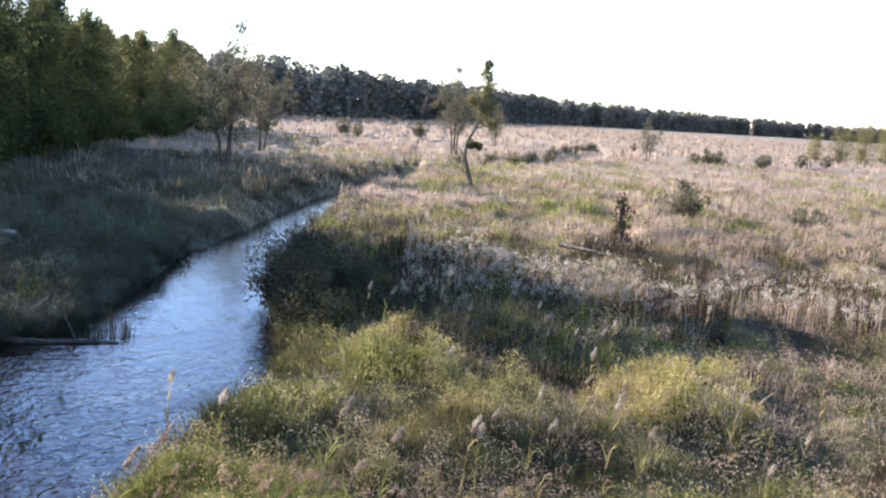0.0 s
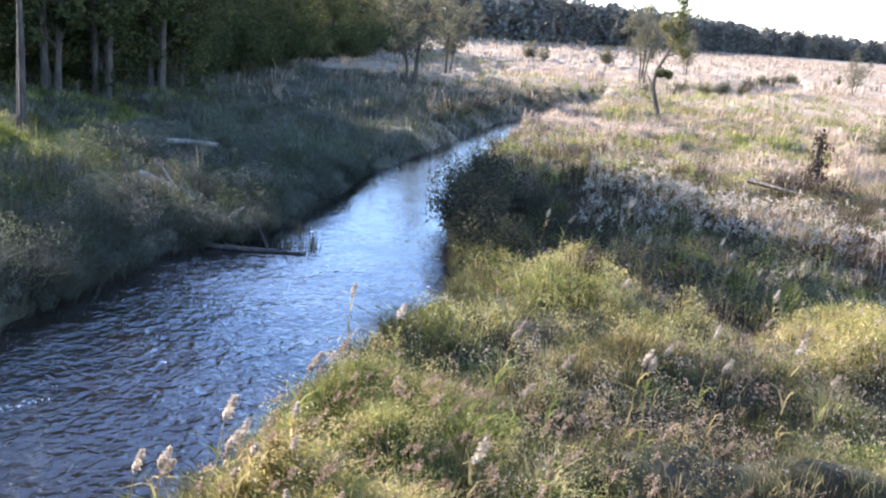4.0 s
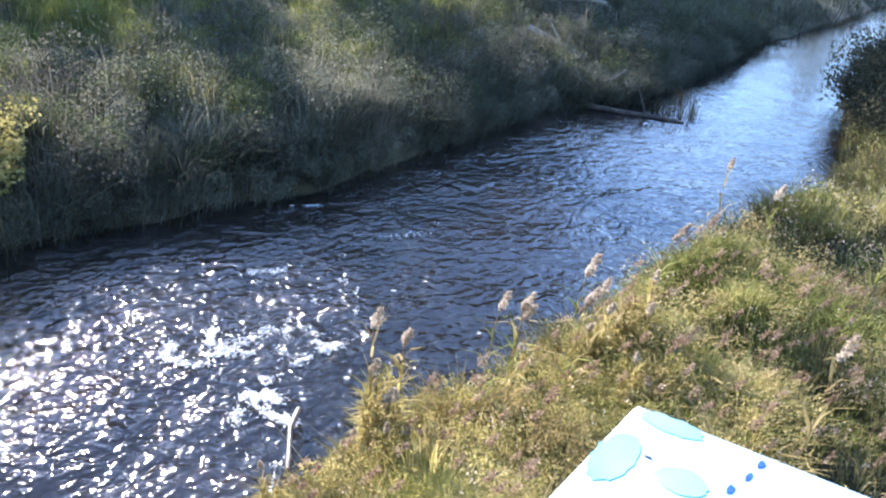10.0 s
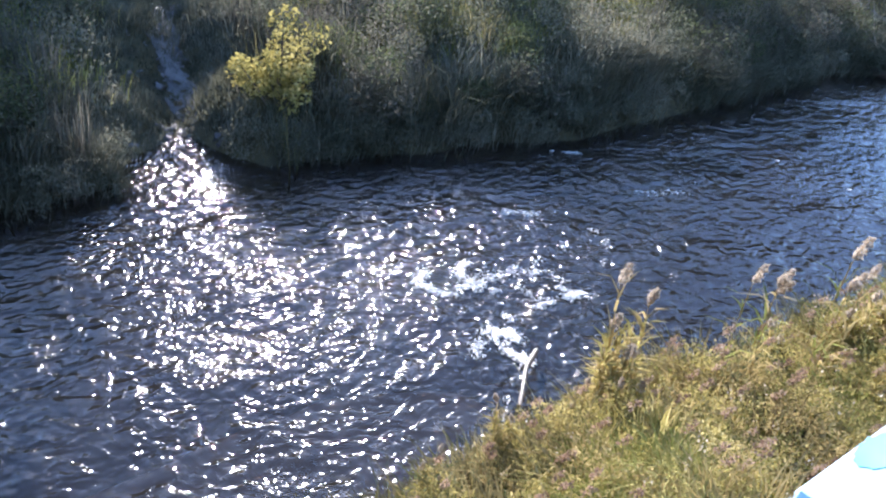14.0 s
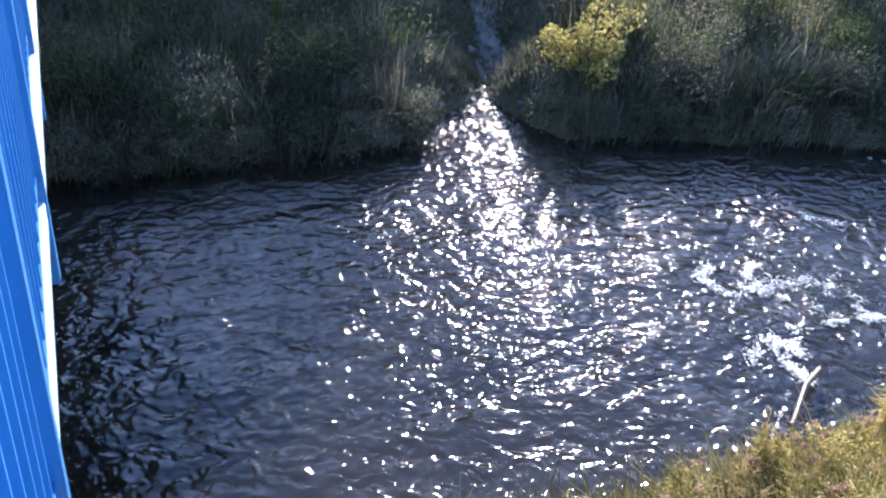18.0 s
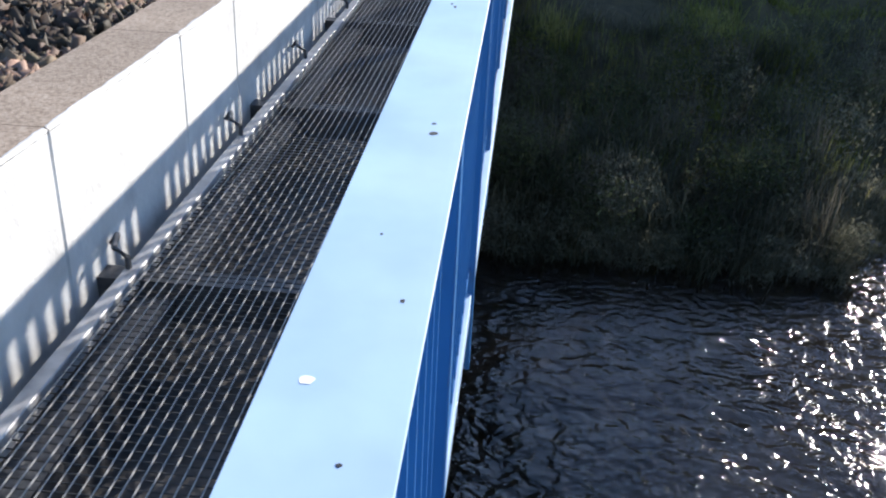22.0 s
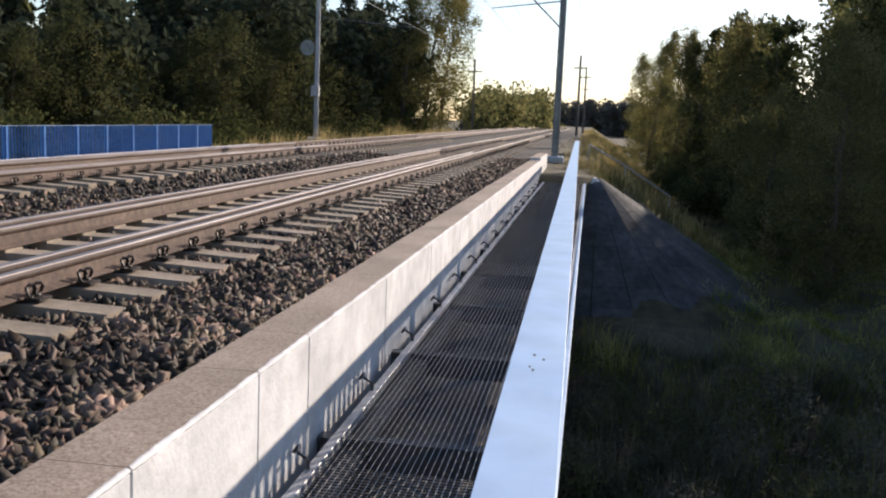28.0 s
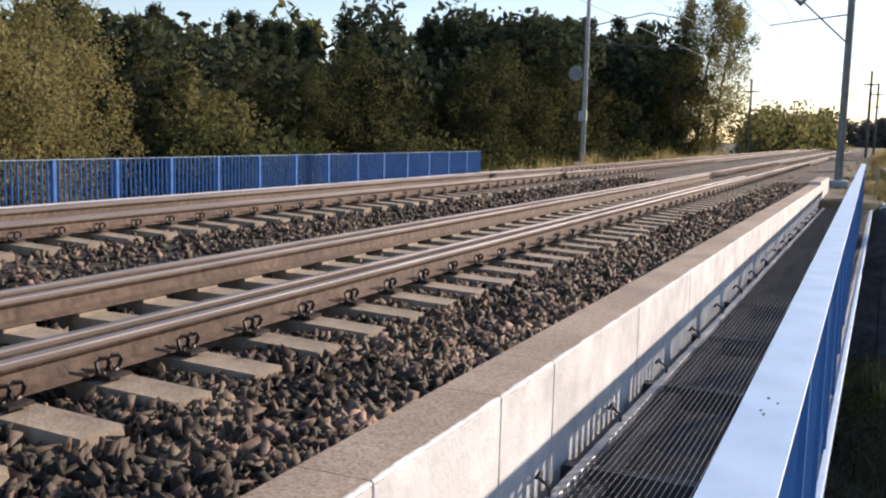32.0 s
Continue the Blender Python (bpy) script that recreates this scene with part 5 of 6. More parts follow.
put(reed_clump(1.45, 16, 301), [(-4.08, 6.62, 1.0, 40), (-3.7, 6.3, 0.62, 130), (-4.3, 5.5, 0.55, 250), (-4.15, 6.2, 0.5, 10), (-4.3, 4.7, 0.5, 80)], "leafy green-gold reed clump with pale plumes at the water's edge", "reed", "reed clumps at the weir")
put(reed_clump(0.95, 12, 302), [(-3.25, 9.0, 0.9, 0), (-2.9, 9.3, 1.0, 70), (-3.5, 8.4, 0.7, 200), (-2.4, 8.3, 0.7, 130)], "low clump of withered reeds on the near bank", "reed", "withered reed clumps")
# brown seed spikes of withered dock in the near grass
xs, ys = scatter(460, -4.4, 2.0, 3.5, 12, 303, land_r)
zs = ground_height(xs, ys) + g.uniform(0.3, 0.55, len(xs))
cs = np.concatenate([np.stack([xs + 0.02 * u, ys, zs + 0.03 * u], 1) for u in range(4)])
v, f = leaves(cs, np.full(len(cs), 0.032), 26000, 0.014, 304, 0.3)
tagged(new("dock_spikes", fast_mesh("dock_spikes", v, f, M_DOCK)), "pinkish brown withered dock spikes in the grass", "herbs", kind="stuff")

# far reed plumes as a mass
xs, ys = scatter(1500, -0.8, 26, 24, 46, 103, lambda x, y: land_r(x, y) * np.clip(0.05 + vnoise(x, y, 5, 45) + 0.8 * (np.abs(y - 29 + 0.5 * x) < 3.5), 0, 1))
zs = ground_height(xs, ys) + g.uniform(0.7, 1.15, len(xs))
v, f = leaves(np.stack([xs, ys, zs], 1), np.full(len(xs), 0.09), 24000, 0.026, 104, 0.6)
tagged(new("reed_plumes", fast_mesh("reed_plumes", v, f, M_PLUME)), "mass of pale reed plumes in the meadow", "reeds", kind="stuff")
tussocks("reed_stems", xs, ys, 3, 0.03, 1.05, 0.014, M_TAN, 105, "dead reed stems in the meadow", lean=0.1)
xs, ys = scatter(900, -3.5, 14, 24, 40, 108, lambda x, y: land_r(x, y) * np.clip(0.1 + vnoise(x, y, 3, 46) + 0.8 * (np.abs(y - 29.5 + 0.5 * x) < 3.2), 0, 1))
tussocks("dead_herbs", xs, ys, 26, 0.26, 0.75, 0.018, M_BROWN, 109, "dusky brown dead stems under the reed plumes", lean=0.25)
xs, ys = scatter(700, -1.5, 16, 45, 68, 208, lambda x, y: land_r(x, y) * np.clip(0.35 + vnoise(x, y, 4, 47), 0, 1))
tussocks("meadow_grass", xs, ys, 24, 0.45, 0.42, 0.03, M_GREEN, 209, "yellow-green grass inside the river bend", lean=1.0)
xs, ys = scatter(170, -3.2, 5.5, 15.8, 20.8, 210, lambda x, y: land_r(x, y) * (0.15 + 0.85 * hump(x, y)))
tussocks("straw_grass", xs, ys, 50, 0.2, 0.36, 0.011, M_GOLD, 211, "golden green grass hummocks in the sun", lean=1.3)
xs, ys = scatter(240, -3.2, 6.0, 15.6, 21.0, 212, lambda x, y: land_r(x, y) * (0.1 + 0.9 * hump(x, y)))
herb_bank("meadow_herbs", xs, ys, ground_height(xs, ys) + g.uniform(0.1, 0.4, len(xs)), g.uniform(0.15, 0.38, len(xs)), 30000, 0.026, M_GOLD, 213, "golden leafy herbs on the sunny hummocks")
# pale tops and dark hollows put sun and shade of the hummocks into colour
xs, ys = scatter(420, -4.2, 11.0, 3.0, 15.0, 214, lambda x, y: land_r(x, y) * (0.1 + 0.9 * hump(x, y)))
herb_bank("meadow_herbs", xs, ys, ground_height(xs, ys) + g.uniform(0.1, 0.45, len(xs)), g.uniform(0.15, 0.4, len(xs)), 76000, 0.021, M_STRAW, 215, "pale bleached herb tops on the hummocks, coloured as if sunlit", 0.3)
xs, ys = scatter(220, -4.2, 8.0, 3.0, 17.0, 216, lambda x, y: land_r(x, y) * (1.0 - hump(x, y)))
herb_bank("meadow_herbs", xs, ys, ground_height(xs, ys) + g.uniform(0.05, 0.3, len(xs)), g.uniform(0.2, 0.42, len(xs)), 36000, 0.022, M_BANKDARK, 217, "dark green nettles in the meadow hollows, standing for shade")
# fine seed heads over the near meadow
xs, ys = scatter(1500, -4, 10, 3, 20, 106, land_r)
zs = ground_height(xs, ys) + g.uniform(0.35, 0.7, len(xs))
v, f = leaves(np.stack([xs, ys, zs], 1), np.full(len(xs), 0.045), 7000, 0.012, 107, 0.5)
tagged(new("seed_heads", fast_mesh("seed_heads", v, f, M_PLUME)), "pale withered seed heads in the grass", "grass", kind="stuff")

# sunlit yellow bush by the gully
ybush = bush("yellow_bush", 1.25, 0.5, M_GOLD, 3200, 0.026, 120)
put(ybush, [(-12.0, 7.9, 1.35, 0)], "small yellow bush lit by the sun on the far bank", "bush", "")

# ---------------- dead wood and stones ----------------
M_DEAD = material("bleached dead wood", [(0.3, (0.2, 0.17, 0.13)), (0.7, (0.42, 0.37, 0.3))], 8, 6, 0.9, bump=0.5, stretch=(1, 1, 0.3))
M_WET = material("wet bark", [(0.3, (0.03, 0.022, 0.015)), (0.7, (0.1, 0.07, 0.045))], 8, 6, 0.5, bump=0.5)
M_ROCK = material("grey field stone", [(0.3, (0.08, 0.075, 0.075)), (0.7, (0.22, 0.21, 0.21))], 5, 7, 0.8, bump=0.5, rand=0.3, island=True)


def log(name, pts, r0, r1, mat, label, twigs=0, seed=1):
    g = np.random.default_rng(seed)
    t = new(name, None)
    m = len(pts)
    part("stem", tube(bmesh.new(), pts, [r0 + (r1 - r0) * i / (m - 1) for i in range(m)], 8), mat, t)
    for k in range(twigs):
        i = g.uniform(0.15, 0.95) * (m - 1)
        a, b = Vector(pts[int(i)]), Vector(pts[min(int(i) + 1, m - 1)])
        p = a.lerp(b, i - int(i))
        d = Vector((g.uniform(-1, 1), g.uniform(-1, 1), g.uniform(0.2, 1.2))).normalized() * g.uniform(0.4, 1.0)
        part("branch", tube(bmesh.new(), [p, p + d * 0.6 + Vector((0, 0, 0.05)), p + d], [r1 * 0.6, r1 * 0.4, r1 * 0.12], 5), mat, t)
    return tagged(t, label, "log", "dead wood")


log("fallen_log", [(-9.5, 20.8, -4.08), (-8.5, 20.9, -4.14), (-7.6, 21.15, -4.14), (-6.75, 21.4, -4.17)], 0.09, 0.05, M_WET, "dark wet log lying across the current", 3, 5)
log("fallen_log", [(-11.6, 22.6, -3.0), (-10.8, 22.7, -3.25), (-10.0, 22.75, -3.5)], 0.11, 0.07, M_DEAD, "grey fallen log on the far bank", 2, 6)
log("fallen_log", [(-12.9, 26.6, -2.75), (-12.3, 27.1, -2.78), (-11.7, 27.5, -2.85)], 0.08, 0.06, M_DEAD, "pale sunlit fallen log on the bank", 0, 7)
log("dead_branch", [(-9.2, 21.4, -4.15), (-8.95, 21.7, -3.8), (-8.6, 22.1, -3.4)], 0.05, 0.02, M_DEAD, "bleached forked branch sticking out of the bank", 4, 8)
log("dead_branch", [(-9.0, 21.4, -4.15), (-9.35, 21.5, -3.85), (-9.8, 21.7, -3.5)], 0.045, 0.02, M_DEAD, "bleached branch leaning on the bank", 3, 9)
log("root_stick", [(-5.45, 7.1, -4.05), (-5.2, 6.7, -3.95), (-4.9, 6.35, -3.95), (-4.6, 6.0, -3.75)], 0.032, 0.02, M_WET, "dark root stick reaching into the current", 0, 10)
tussocks("water_reeds", np.array([-7.55, -7.3, -7.05, -6.85]), np.array([21.75, 21.9, 22.0, 22.2]), 40, 0.16, 0.5, 0.014, M_THORN, 174, "dark tuft of reeds standing in the stream", lean=0.25, zoff=0.25)
snag = log("tree_snag", [(6.9, 36.2, -3.7), (6.95, 36.2, -2.6), (6.85, 36.25, -2.0), (6.95, 36.25, -1.35)], 0.1, 0.04, M_WOOD, "short broken dead tree stump in the reeds", 4, 12)
tagged(snag, "short broken dead tree stump in the reeds", "stump", "dead wood")
log("fallen_log", [(4.6, 35.5, -3.2), (5.6, 34.6, -3.25), (7.5, 33.4, -3.4)], 0.09, 0.05, M_WET, "dark fallen trunk half hidden in the reeds", 6, 14)

cs = np.stack([6.9 + g.normal(size=22) * 0.12, 36.2 + g.normal(size=22) * 0.12, np.linspace(-3.4, -1.4, 22)], 1)
v, f = leaves(cs, np.full(22, 0.26), 900, 0.05, 131)
part("dead_foliage", fast_mesh("dead_foliage", v, f, M_BROWN), None, snag)
# the crooked thin tree in the meadow by the bend
crook = new("crooked_tree", None)
bm = bmesh.new()
tube(bm, [(0.3, 0, -0.2), (0.0, 0, 0.8), (-0.35, 0, 2.0), (-0.25, 0, 2.9), (0.25, 0, 3.9), (0.7, 0, 5.2), (0.8, 0, 7.4)], [0.17, 0.14, 0.12, 0.1, 0.09, 0.06, 0.02], 7)
for p, q in (((-0.35, 0, 1.9), (-1.0, 0.2, 2.7)), ((0.2, 0, 3.8), (1.3, 0.3, 3.9)), ((0, 0, 0.7), (-0.9, 0.1, 1.3)), ((0.6, 0, 5), (0.1, 0.2, 6.0))):
    tube(bm, [p, ((p[0] + q[0]) / 2, (p[1] + q[1]) / 2, (p[2] + q[2]) / 2 + 0.15), q], [0.05, 0.035, 0.012], 5)
part("trunk", bm, M_BARK, crook)
cs = np.array([(0.0, 0, 2.8), (0.5, 0, 2.7), (0.7, 0.1, 4.6), (0.5, 0, 5.2), (1.0, 0, 5.4), (0.7, 0.2, 6.0), (0.9, 0, 6.6), (0.75, 0, 7.3), (0.8, 0, 7.9), (1.3, 0.1, 4.1), (-0.1, 0, 5.6)])
v, f = leaves(cs, np.array([0.35, 0.3, 0.6, 0.7, 0.65, 0.6, 0.55, 0.45, 0.3, 0.4, 0.4]), 2600, 0.09, 130)
part("crown", fast_mesh("crown", v, f, M_LEAF_WILLOW), None, crook)
crook.matrix_basis = pose(1.9, 62.8, float(ground_height(1.9, 62.8)))
tagged(crook, "thin crooked tree with sparse grey-green leaves by the river bend", "tree", "meadow trees")

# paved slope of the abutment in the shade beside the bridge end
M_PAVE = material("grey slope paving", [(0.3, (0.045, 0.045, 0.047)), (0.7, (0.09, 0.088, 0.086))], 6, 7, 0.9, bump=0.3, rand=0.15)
paving = tagged(new("slope_paving", None), "grey paving slabs on the shaded abutment slope", "paving", kind="structure")
cone = lambda d, a, up: (-28.0 + d * math.cos(a), 0.9 + d * math.sin(a), 0.24 - d / 1.65 + up)
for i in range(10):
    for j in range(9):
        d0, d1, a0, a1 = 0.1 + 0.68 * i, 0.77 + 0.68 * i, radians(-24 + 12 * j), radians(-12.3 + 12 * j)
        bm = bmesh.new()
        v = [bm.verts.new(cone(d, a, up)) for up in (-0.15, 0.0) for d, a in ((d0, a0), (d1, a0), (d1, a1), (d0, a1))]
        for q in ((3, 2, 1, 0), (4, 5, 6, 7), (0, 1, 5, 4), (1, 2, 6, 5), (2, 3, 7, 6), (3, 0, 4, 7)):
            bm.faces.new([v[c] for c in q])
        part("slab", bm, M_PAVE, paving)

# stones in the gully and at its mouth
g = np.random.default_rng(140)
sx = -11.3 - g.uniform(0, 1, 80) * 5.2
sy = 6.1 + 2.3 * (-11.5 - sx) / 5.2 + g.normal(size=80) * 0.3
tagged(new("gully_stones", stones(sx, sy, ground_height(sx, sy) - 0.03, 0.14, M_ROCK, "gully_stones", 3)), "grey stones lying in the wet gully", "stones", kind="stuff")
sx, sy = g.uniform(-6.6, -4.9, 16), g.uniform(6.6, 7.6, 16)
tagged(new("weir_stones", stones(sx, sy, np.full(16, WATER - 0.27), 0.2, M_WET, "weir_stones", 4)), "dark wet stones under the rapid", "stones", kind="stuff")

# wet mud shining along the bottom of the gully
M_MUD = material("wet grey mud", [(0.3, (0.07, 0.065, 0.06)), (0.7, (0.2, 0.19, 0.185))], 5, 7, 0.55, bump=0.4, bump_scale=14, coarse=1.4, coarse_mix=0.4, spec=0.6)
us, ws = np.linspace(0, 1, 60), np.linspace(-1, 1, 7)
U, W = np.meshgrid(us, ws, indexing="ij")
mx_ = -11.7 - 5.6 * U
my_ = 6.1 + 2.3 * np.clip((-11.5 - mx_) / 5.2, 0, 1) + 0.25 * vnoise(mx_, 0 * mx_, 1.3, 96) + W * (0.34 + 0.24 * vnoise(mx_, 0 * mx_, 0.6, 95))
ii = (np.arange(59)[:, None] * 7 + np.arange(6)[None, :]).ravel()
mz_ = ground_height(mx_, my_) + 0.03 - 0.05 * W ** 4
tagged(new("gully_mud", fast_mesh("gully_mud", np.stack([mx_.ravel(), my_.ravel(), mz_.ravel()], 1), np.stack([ii, ii + 1, ii + 8, ii + 7], 1), M_MUD, True)), "wet grey mud along the bottom of the gully", "mud", kind="structure")

# sandy shallows under the near bank
M_SAND = material("wet brown sand", [(0.3, (0.26, 0.165, 0.09)), (0.7, (0.5, 0.33, 0.2))], 4, 7, 0.7, bump=0.4)
gxs, gys = np.meshgrid(np.linspace(-6.8, -4.2, 14), np.linspace(0.5, 6.4, 26))
zz = WATER - 0.05 - 0.45 * np.clip((-5.3 - gxs) / 1.5, 0, 1) ** 1.4 - 0.5 * np.clip(np.abs(gys - 3.6) / 2.8 - 0.55, 0, 1) + 0.015 * vnoise(gxs, gys, 0.7, 9)
ii = (np.arange(25)[:, None] * 14 + np.arange(13)[None, :]).ravel()
tagged(new("sandbank", fast_mesh("sandbank", np.stack([gxs.ravel(), gys.ravel(), zz.ravel()], 1), np.stack([ii, ii + 1, ii + 15, ii + 14], 1), M_SAND, True)), "brown sandy shallows under the near bank", "sand", kind="structure")

# ---------------- white water ----------------
M_FOAM = material("white water foam", [(0.3, (0.5, 0.5, 0.49)), (0.7, (0.8, 0.8, 0.79))], 12, 5, 0.35, bump=0.5, bump_scale=60, coarse_mix=0.05, spec=0.6)


def foam(path, count, width, size, seed, label):
    """Broken white streaks lying along a path on the surface."""
    g = np.random.default_rng(seed)
    t = g.uniform(0, len(path) - 1.001, count)
    i = t.astype(int)
    p = np.array(path)
    run = p[i + 1] - p[i]
    q = p[i] + run * (t - i)[:, None] + g.normal(size=(count, 2)) * width
    keep = vnoise(q[:, 0], q[:, 1], 0.16, seed) > g.uniform(-0.25, 0.7, count)
    q, run = q[keep], run[keep]
    n = len(q)
    a = np.arctan2(run[:, 1], run[:, 0]) + g.normal(size=n) * 0.7
    base = np.array([(-1, -0.25, -1), (0.1, -1, -1), (1, 0.2, -1), (-0.1, 1, -1), (-0.8, -0.2, 1), (0.1, -0.7, 1), (0.8, 0.15, 1), (-0.1, 0.7, 1)], float)
    v = base[None] * np.stack([size * g.uniform(0.3, 1.5, n), size * g.uniform(0.08, 0.26, n), np.full(n, 0.006)], 1)[:, None] * g.uniform(0.7, 1.3, (n, 8, 1))
    c, s_ = np.cos(a)[:, None], np.sin(a)[:, None]
    x, y = v[..., 0] * c - v[..., 1] * s_ + q[:, :1], v[..., 0] * s_ + v[..., 1] * c + q[:, 1:]
    z = WATER + 0.004 + v[..., 2] + g.uniform(0, 0.012, (n, 1))
    f = np.array([(0, 3, 2, 1), (4, 5, 6, 7), (0, 1, 5, 4), (1, 2, 6, 5), (2, 3, 7, 6), (3, 0, 4, 7)])
    f = (f[None] + (np.arange(n) * 8)[:, None, None]).reshape(-1, 4)
    return tagged(new("foam", fast_mesh("foam", np.stack([x, y, z], -1).reshape(-1, 3), f, M_FOAM)), label, "foam", kind="stuff")


foam([(-6.08, 8.6), (-6.2, 8.1), (-6.28, 7.7), (-6.15, 7.2), (-5.95, 7.08), (-5.77, 6.98), (-5.45, 7.02)], 3200, 0.045, 0.03, 151, "white water pouring over the little weir")
foam([(-6.2, 7.35), (-6.0, 7.15), (-5.8, 7.05)], 1500, 0.07, 0.04, 251, "thick white foam on the lip of the weir")
foam([(-5.5, 7.0), (-5.4, 6.75), (-5.11, 6.38), (-4.79, 6.02)], 190, 0.012, 0.022, 152, "white trickle along the root stick")
foam([(-6.2, 7.0), (-5.98, 6.75), (-5.75, 6.5)], 170, 0.05, 0.028, 158, "white drops below the weir")
foam([(-7.56, 7.3), (-7.42, 7.08), (-7.2, 7.0), (-6.92, 7.19), (-7.0, 7.5), (-6.7, 7.7)], 700, 0.045, 0.032, 153, "white ripples below the weir")
foam([(-7.1, 7.4), (-7.35, 7.7), (-7.6, 7.99)], 420, 0.04, 0.03, 154, "white ripples in midstream")
foam([(-6.95, 7.5), (-7.0, 8.1), (-7.06, 8.5), (-6.69, 8.36), (-6.4, 8.4), (-6.08, 8.6)], 1100, 0.08, 0.026, 155, "scattered white ripples in midstream")
foam([(-6.6, 7.8), (-6.4, 8.0), (-6.21, 8.3)], 300, 0.06, 0.024, 159, "white ripples running to the weir")
foam([(-7.1, 9.2), (-7.06, 9.49), (-7.2, 9.9)], 300, 0.05, 0.03, 161, "white streak in midstream")
foam([(-6.44, 9.27), (-6.75, 9.6), (-6.99, 10.1)], 150, 0.04, 0.028, 162, "white streak in midstream")
foam([(-8.2, 9.2), (-8.01, 9.48), (-7.8, 9.8)], 160, 0.05, 0.03, 164, "white crest in midstream")
foam([(-9.47, 11.39), (-9.2, 11.7), (-8.83, 12.03)], 220, 0.015, 0.035, 156, "thin white line of foam by the far bank")
foam([(-7.7, 11.3), (-7.4, 11.8), (-7.36, 12.4)], 130, 0.06, 0.035, 163, "white crest of a standing ripple")

# flecks of foam that drift with the stream
FLECKS = []
g = np.random.default_rng(160)
for k in range(8):
    bm = bmesh.new()
    top = [bm.verts.new((math.cos(a) * 0.04 * g.uniform(0.3, 1.1), math.sin(a) * 0.022 * g.uniform(0.3, 1.1), 0.004)) for a in np.linspace(0, 2 * math.pi, 13)[:-1]]
    low = [bm.verts.new((v.co.x * 1.15, v.co.y * 1.15, -0.01)) for v in top]
    bm.faces.new(top)
    for i in range(12):
        bm.faces.new((low[i], low[(i + 1) % 12], top[(i + 1) % 12], top[i]))
    me = mesh_of("foam_fleck", bm, M_FOAM)
    fl = tagged(new("foam_fleck", me), "fleck of white foam drifting on the river", "foam", "drifting foam")
    FLECKS.append((fl, float(g.uniform(-10, -5.5)), float(g.uniform(6, 26)), float(g.uniform(0.5, 0.75))))

# ---------------- masts, wires and signs along the line ----------------
def mast(x, y, z, h, r, label, mat=M_MAST):
    m = new("mast", None)
    part("pole", tube(bmesh.new(), [(0, 0, -0.6), (0, 0, h * 0.5), (0, 0, h)], [r, r * 0.9, r * 0.75], 10), mat, m)
    part("footing", boxed(-0.35, 0.35, -0.35, 0.35, -0.6, 0.12, bevel=0.04), M_CONC, m)
    m.matrix_basis = pose(x, y, z)
    return tagged(m, label, "mast", "catenary masts")


mr = mast(-38.6, -0.75, 0.25, 10.5, 0.15, "dark steel catenary mast beside the track")
part("bracket", tube(bmesh.new(), [(0, 0, 5.1), (0.0, -2.4, 7.4)], [0.035, 0.03], 6), M_STEEL, mr)
part("bracket", tube(bmesh.new(), [(0, 0, 7.3), (0.0, -2.9, 7.5)], [0.035, 0.03], 6), M_STEEL, mr)
bm = bmesh.new()
box(bm, -0.015, 0.015, -0.3, 0.3, -0.3, 0.3)
sg = part("diamond_sign", bm, material("white sign enamel", [(0.3, (0.7, 0.7, 0.7)), (0.7, (0.8, 0.8, 0.8))], 4, 3, 0.5, bump=0), mr, "diamond sign with a dark border", pose(0.05, -1.75, 6.95, 45, 0, 0))
bm = bmesh.new()
for a in ((-0.3, 0.3, -0.3, -0.2), (-0.3, 0.3, 0.2, 0.3), (-0.3, -0.2, -0.2, 0.2), (0.2, 0.3, -0.2, 0.2)):
    box(bm, 0.016, 0.022, *a)
part("sign_border", bm, M_STEEL, sg)
ml = mast(-48.0, -13.45, 0.3, 9.5, 0.13, "pale grey catenary mast beyond the far track", M_GALV)
part("round_sign", tube(bmesh.new(), [(0.1, -0.5, 4.65), (0.13, -0.5, 4.65)], [0.39, 0.39], 20), M_MAST, ml, "grey back of a round sign")
part("switch_box", boxed(0.13, 0.36, -0.2, 0.2, 2.2, 2.75, bevel=0.02), M_GALV, ml)
part("bracket", tube(bmesh.new(), [(0, 0, 7.0), (0.0, 3.2, 7.6)], [0.035, 0.03], 6), M_STEEL, ml)
for x, y in ((-107, -12.6), (-165, -13), (-230, -14)):
    far = mast(x, y, 0.2, 8.0, 0.15, "distant catenary mast beside the line", M_WOOD)
    part("crossarm", boxed(-0.06, 0.06, -0.9, 0.9, 6.6, 6.75), M_WOOD, far)
for x, y in ((-104, -0.9), (-125, -0.4), (-170, -0.8)):
    far = mast(x, y, 0.2, 8.6, 0.15, "distant catenary mast beside the line", M_WOOD)
    part("crossarm", boxed(-0.06, 0.06, -0.7, 0.7, 7.2, 7.35), M_WOOD, far)
for own, y, z in ((mr, -3.57, 6.1), (mr, -3.57, 7.45), (ml, -8.35, 6.1), (ml, -8.35, 7.5), (mr, -0.75, 10.2)):
    o = own.matrix_basis.translation
    pts = [(-260, y, z - 0.3), (-160, y, z), (-100, y, z - 0.15), (o.x, y, z), (15, y, z - 0.2)]
    part("overhead_wire", tube(bmesh.new(), [Vector(p) - o for p in pts], [0.011] * 5, 4), M_STEEL, own)
part("bracket", tube(bmesh.new(), [(0, -0.0, 6.2), (0, -2.82, 5.86)], [0.03, 0.02], 6), M_STEEL, mr)
part("bracket", tube(bmesh.new(), [(0, 0.0, 6.2), (0, 5.1, 5.8)], [0.03, 0.02], 6), M_STEEL, ml)
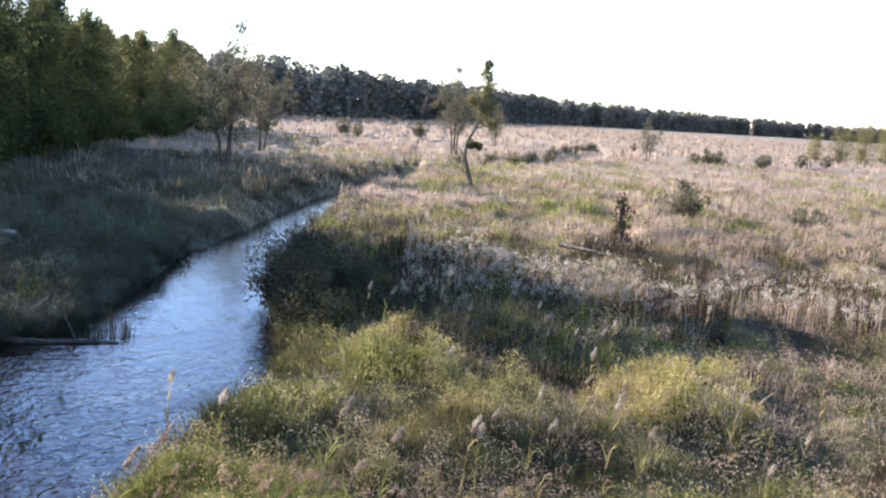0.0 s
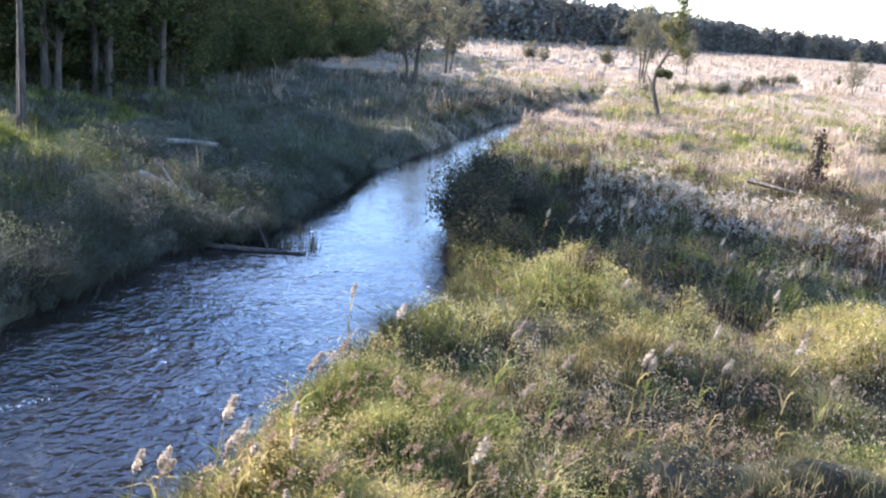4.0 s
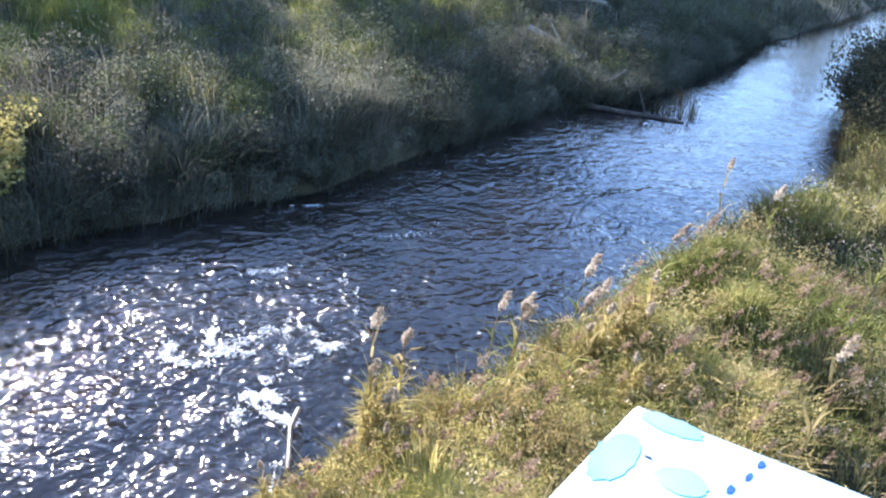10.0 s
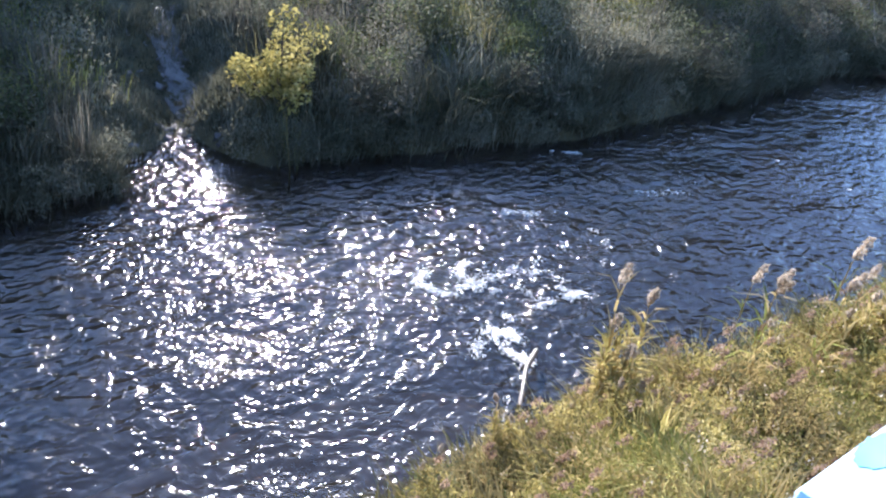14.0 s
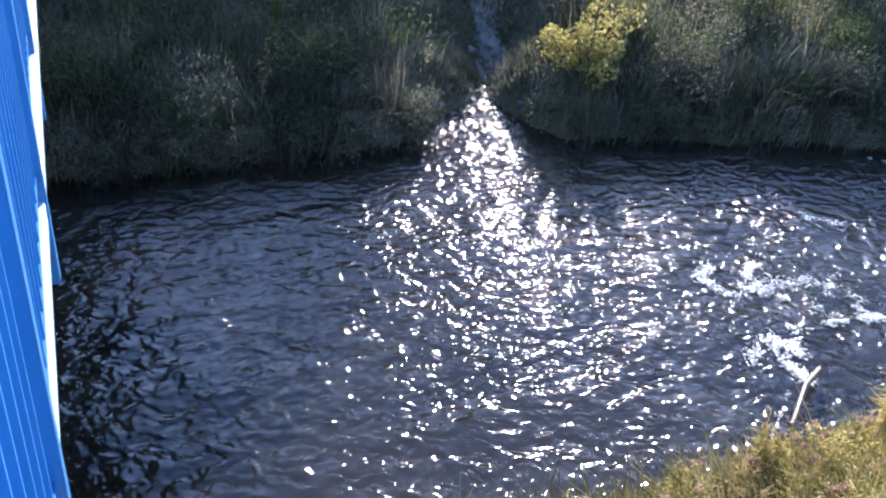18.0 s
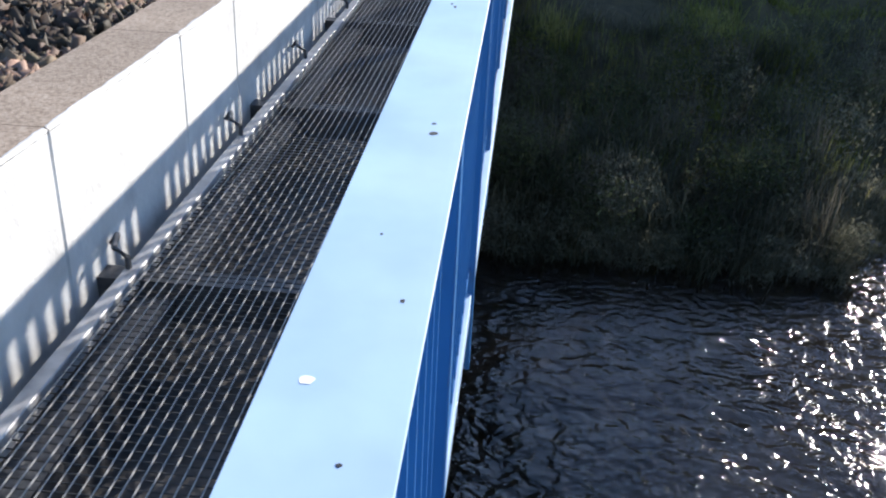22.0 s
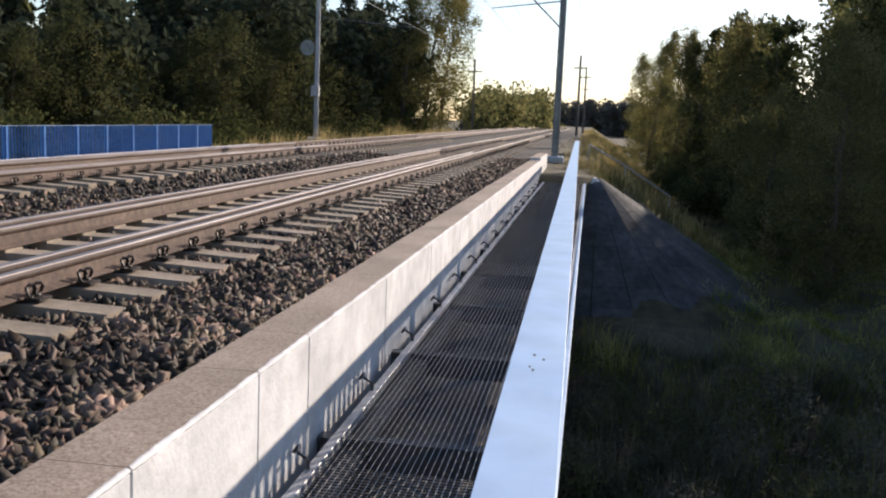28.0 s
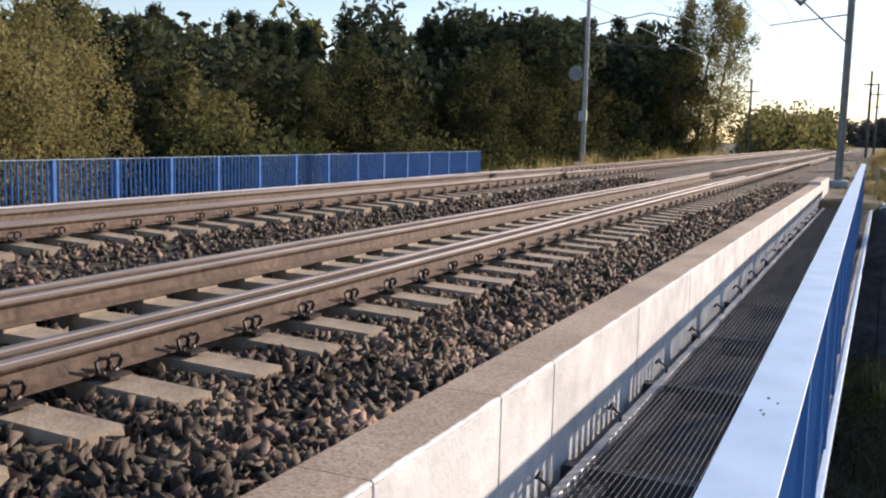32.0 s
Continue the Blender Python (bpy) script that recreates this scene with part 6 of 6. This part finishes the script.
part("bracket", tube(bmesh.new(), [(0, 3.2, 7.6), (0, 5.1, 7.2)], [0.03, 0.02], 6), M_STEEL, ml)

# ---------------- stair and slope edging on the embankment ----------------
edging = tagged(new("slope_edging", None), "pale concrete edging running down the embankment slope", "edging")
p0, p1 = Vector((-28.0, 0.75, 0.16)), Vector((-28.0, 6.6, -3.35))
for k in range(12):
    a, b = p0.lerp(p1, k / 12 + 0.004), p0.lerp(p1, (k + 1) / 12 - 0.004)
    bm = bmesh.new()
    mid = (a + b) / 2
    box(bm, -0.25, 0.25, -(b - a).length / 2, (b - a).length / 2, -0.12, 0.06, bevel=0.015)
    part("kerb_stone", bm, M_CONC, edging, m=Matrix.Translation(mid) @ pose(0, 0, 0, math.degrees(math.atan2(b.z - a.z, b.y - a.y)), 0, 0))
hand = tagged(new("stair_handrail", None), "pale steel handrail descending the embankment", "handrail")
pts = [(-36.5, 0.6, 0.95), (-36.5, 2.0, 0.2), (-36.5, 3.7, -0.85)]
part("rail_tube", tube(bmesh.new(), pts, [0.03] * 3, 7), M_GALV, hand)
for px, py, pz in pts:
    part("rail_post", tube(bmesh.new(), [(px, py, pz - 1.3), (px, py, pz)], [0.025, 0.025], 6), M_GALV, hand)
part("end_block", boxed(-32.9, -31.6, -1.25, 0.1, -0.2, 0.03, bevel=0.02), M_CONC, edging)

# ---------------- small marks on the painted plate ----------------
M_MARK = material("dark hole and scuff", [(0.3, (0.01, 0.012, 0.02)), (0.7, (0.03, 0.03, 0.04))], 20, 3, 0.8, bump=0)
M_INK = material("dark blue paint run", [(0.3, (0.015, 0.05, 0.25)), (0.7, (0.03, 0.09, 0.35))], 20, 3, 0.5, bump=0)
M_SKYBLUE = material("sky blue patch", [(0.3, (0.16, 0.42, 0.62)), (0.7, (0.24, 0.5, 0.7))], 20, 3, 0.5, bump=0)
M_CHIP = material("white paint chip", [(0.3, (0.75, 0.75, 0.72)), (0.7, (0.82, 0.82, 0.8))], 20, 3, 0.7, bump=0)


def blot(x, y, rx, ry, z, mat, seed, name="paint_scar", corners=10, least=0.6):
    g = np.random.default_rng(seed)
    bm = bmesh.new()
    ring = [(math.cos(a) * rx * g.uniform(least, 1.1), math.sin(a) * ry * g.uniform(least, 1.1)) for a in np.linspace(0, 2 * math.pi, corners + 1)[:-1]]
    lo = [bm.verts.new((x + a, y + b, z)) for a, b in ring]
    hi = [bm.verts.new((x + a, y + b, z + 0.0003)) for a, b in ring]
    bm.faces.new(hi)
    for i in range(corners):
        bm.faces.new((lo[i], lo[(i + 1) % corners], hi[(i + 1) % corners], hi[i]))
    return name, bm, mat


inv = rail_main.matrix_basis.inverted()
# flat dark discs paint the darkness of a hole and bolt-holes; others are scuffs
for k, (x, y, rx, ry, mat) in enumerate(((-1.402, 0.554, 0.009, 0.009, M_MARK), (-1.445, 0.55, 0.004, 0.005, M_MARK), (-0.749, 0.51, 0.008, 0.008, M_CHIP), (-2.40, 0.51, 0.014, 0.004, M_MARK), (-2.36, 0.535, 0.012, 0.004, M_MARK),
                                      (-2.25, 0.515, 0.012, 0.004, M_MARK), (-2.28, 0.505, 0.009, 0.003, M_MARK), (-0.9, 0.575, 0.004, 0.003, M_MARK), (-0.64, 0.56, 0.003, 0.003, M_MARK), (-1.05, 0.53, 0.003, 0.002, M_MARK))):
    p = inv @ Vector((x, y, 0))
    nm, bm, mt = blot(p.x, p.y, rx, ry, 1.1652, mat, 200 + k)
    part(nm, bm, mt, rail_main)
for k, (x, y, rx, ry, mat) in enumerate(((-0.056, 1.343, 0.0018, 0.004, M_INK), (-0.058, 1.328, 0.0015, 0.005, M_INK), (-0.062, 1.312, 0.002, 0.005, M_INK), (-0.066, 1.295, 0.0015, 0.005, M_INK), (-0.07, 1.28, 0.0015, 0.005, M_INK),
                                      (-0.105, 1.31, 0.0025, 0.0008, M_MARK), (-0.075, 1.25, 0.002, 0.002, M_MARK))):
    nm, bm, mt = blot(x, y, rx, ry, 1.1642, mat, 220 + k)
    part(nm, bm, mt, bay)


# three flat sky blue patches near the corner of the bay plate
for k, (x, y, rx, ry) in enumerate(((-0.119, 1.299, 0.011, 0.024), (-0.083, 1.302, 0.013, 0.011), (-0.106, 1.346, 0.018, 0.008))):
    nm, bm, mt = blot(x, y, rx, ry, 1.1641, M_SKYBLUE, 240 + k, "pale_stain", 28, 0.88)
    part(nm, bm, mt, bay, "sky blue patch on the plate")


def motions():
    walk(water, [(0.0, pose(0, 0, WATER)), (16.0, pose(0, -10.5, WATER)), (32.0, pose(0, -21.0, WATER))])
    for fl, x, y, v in FLECKS:
        rows = []
        for k in range(9):
            t = 4.0 * k
            yy = y - v * t
            rows.append((t, pose(float(np.clip(x, bank(LEFT_BANK, yy) + 0.5, bank(RIGHT_BANK, yy) - 0.5)), yy, WATER + 0.012, 0, 0, 12 * k)))
        walk(fl, rows)


motions()
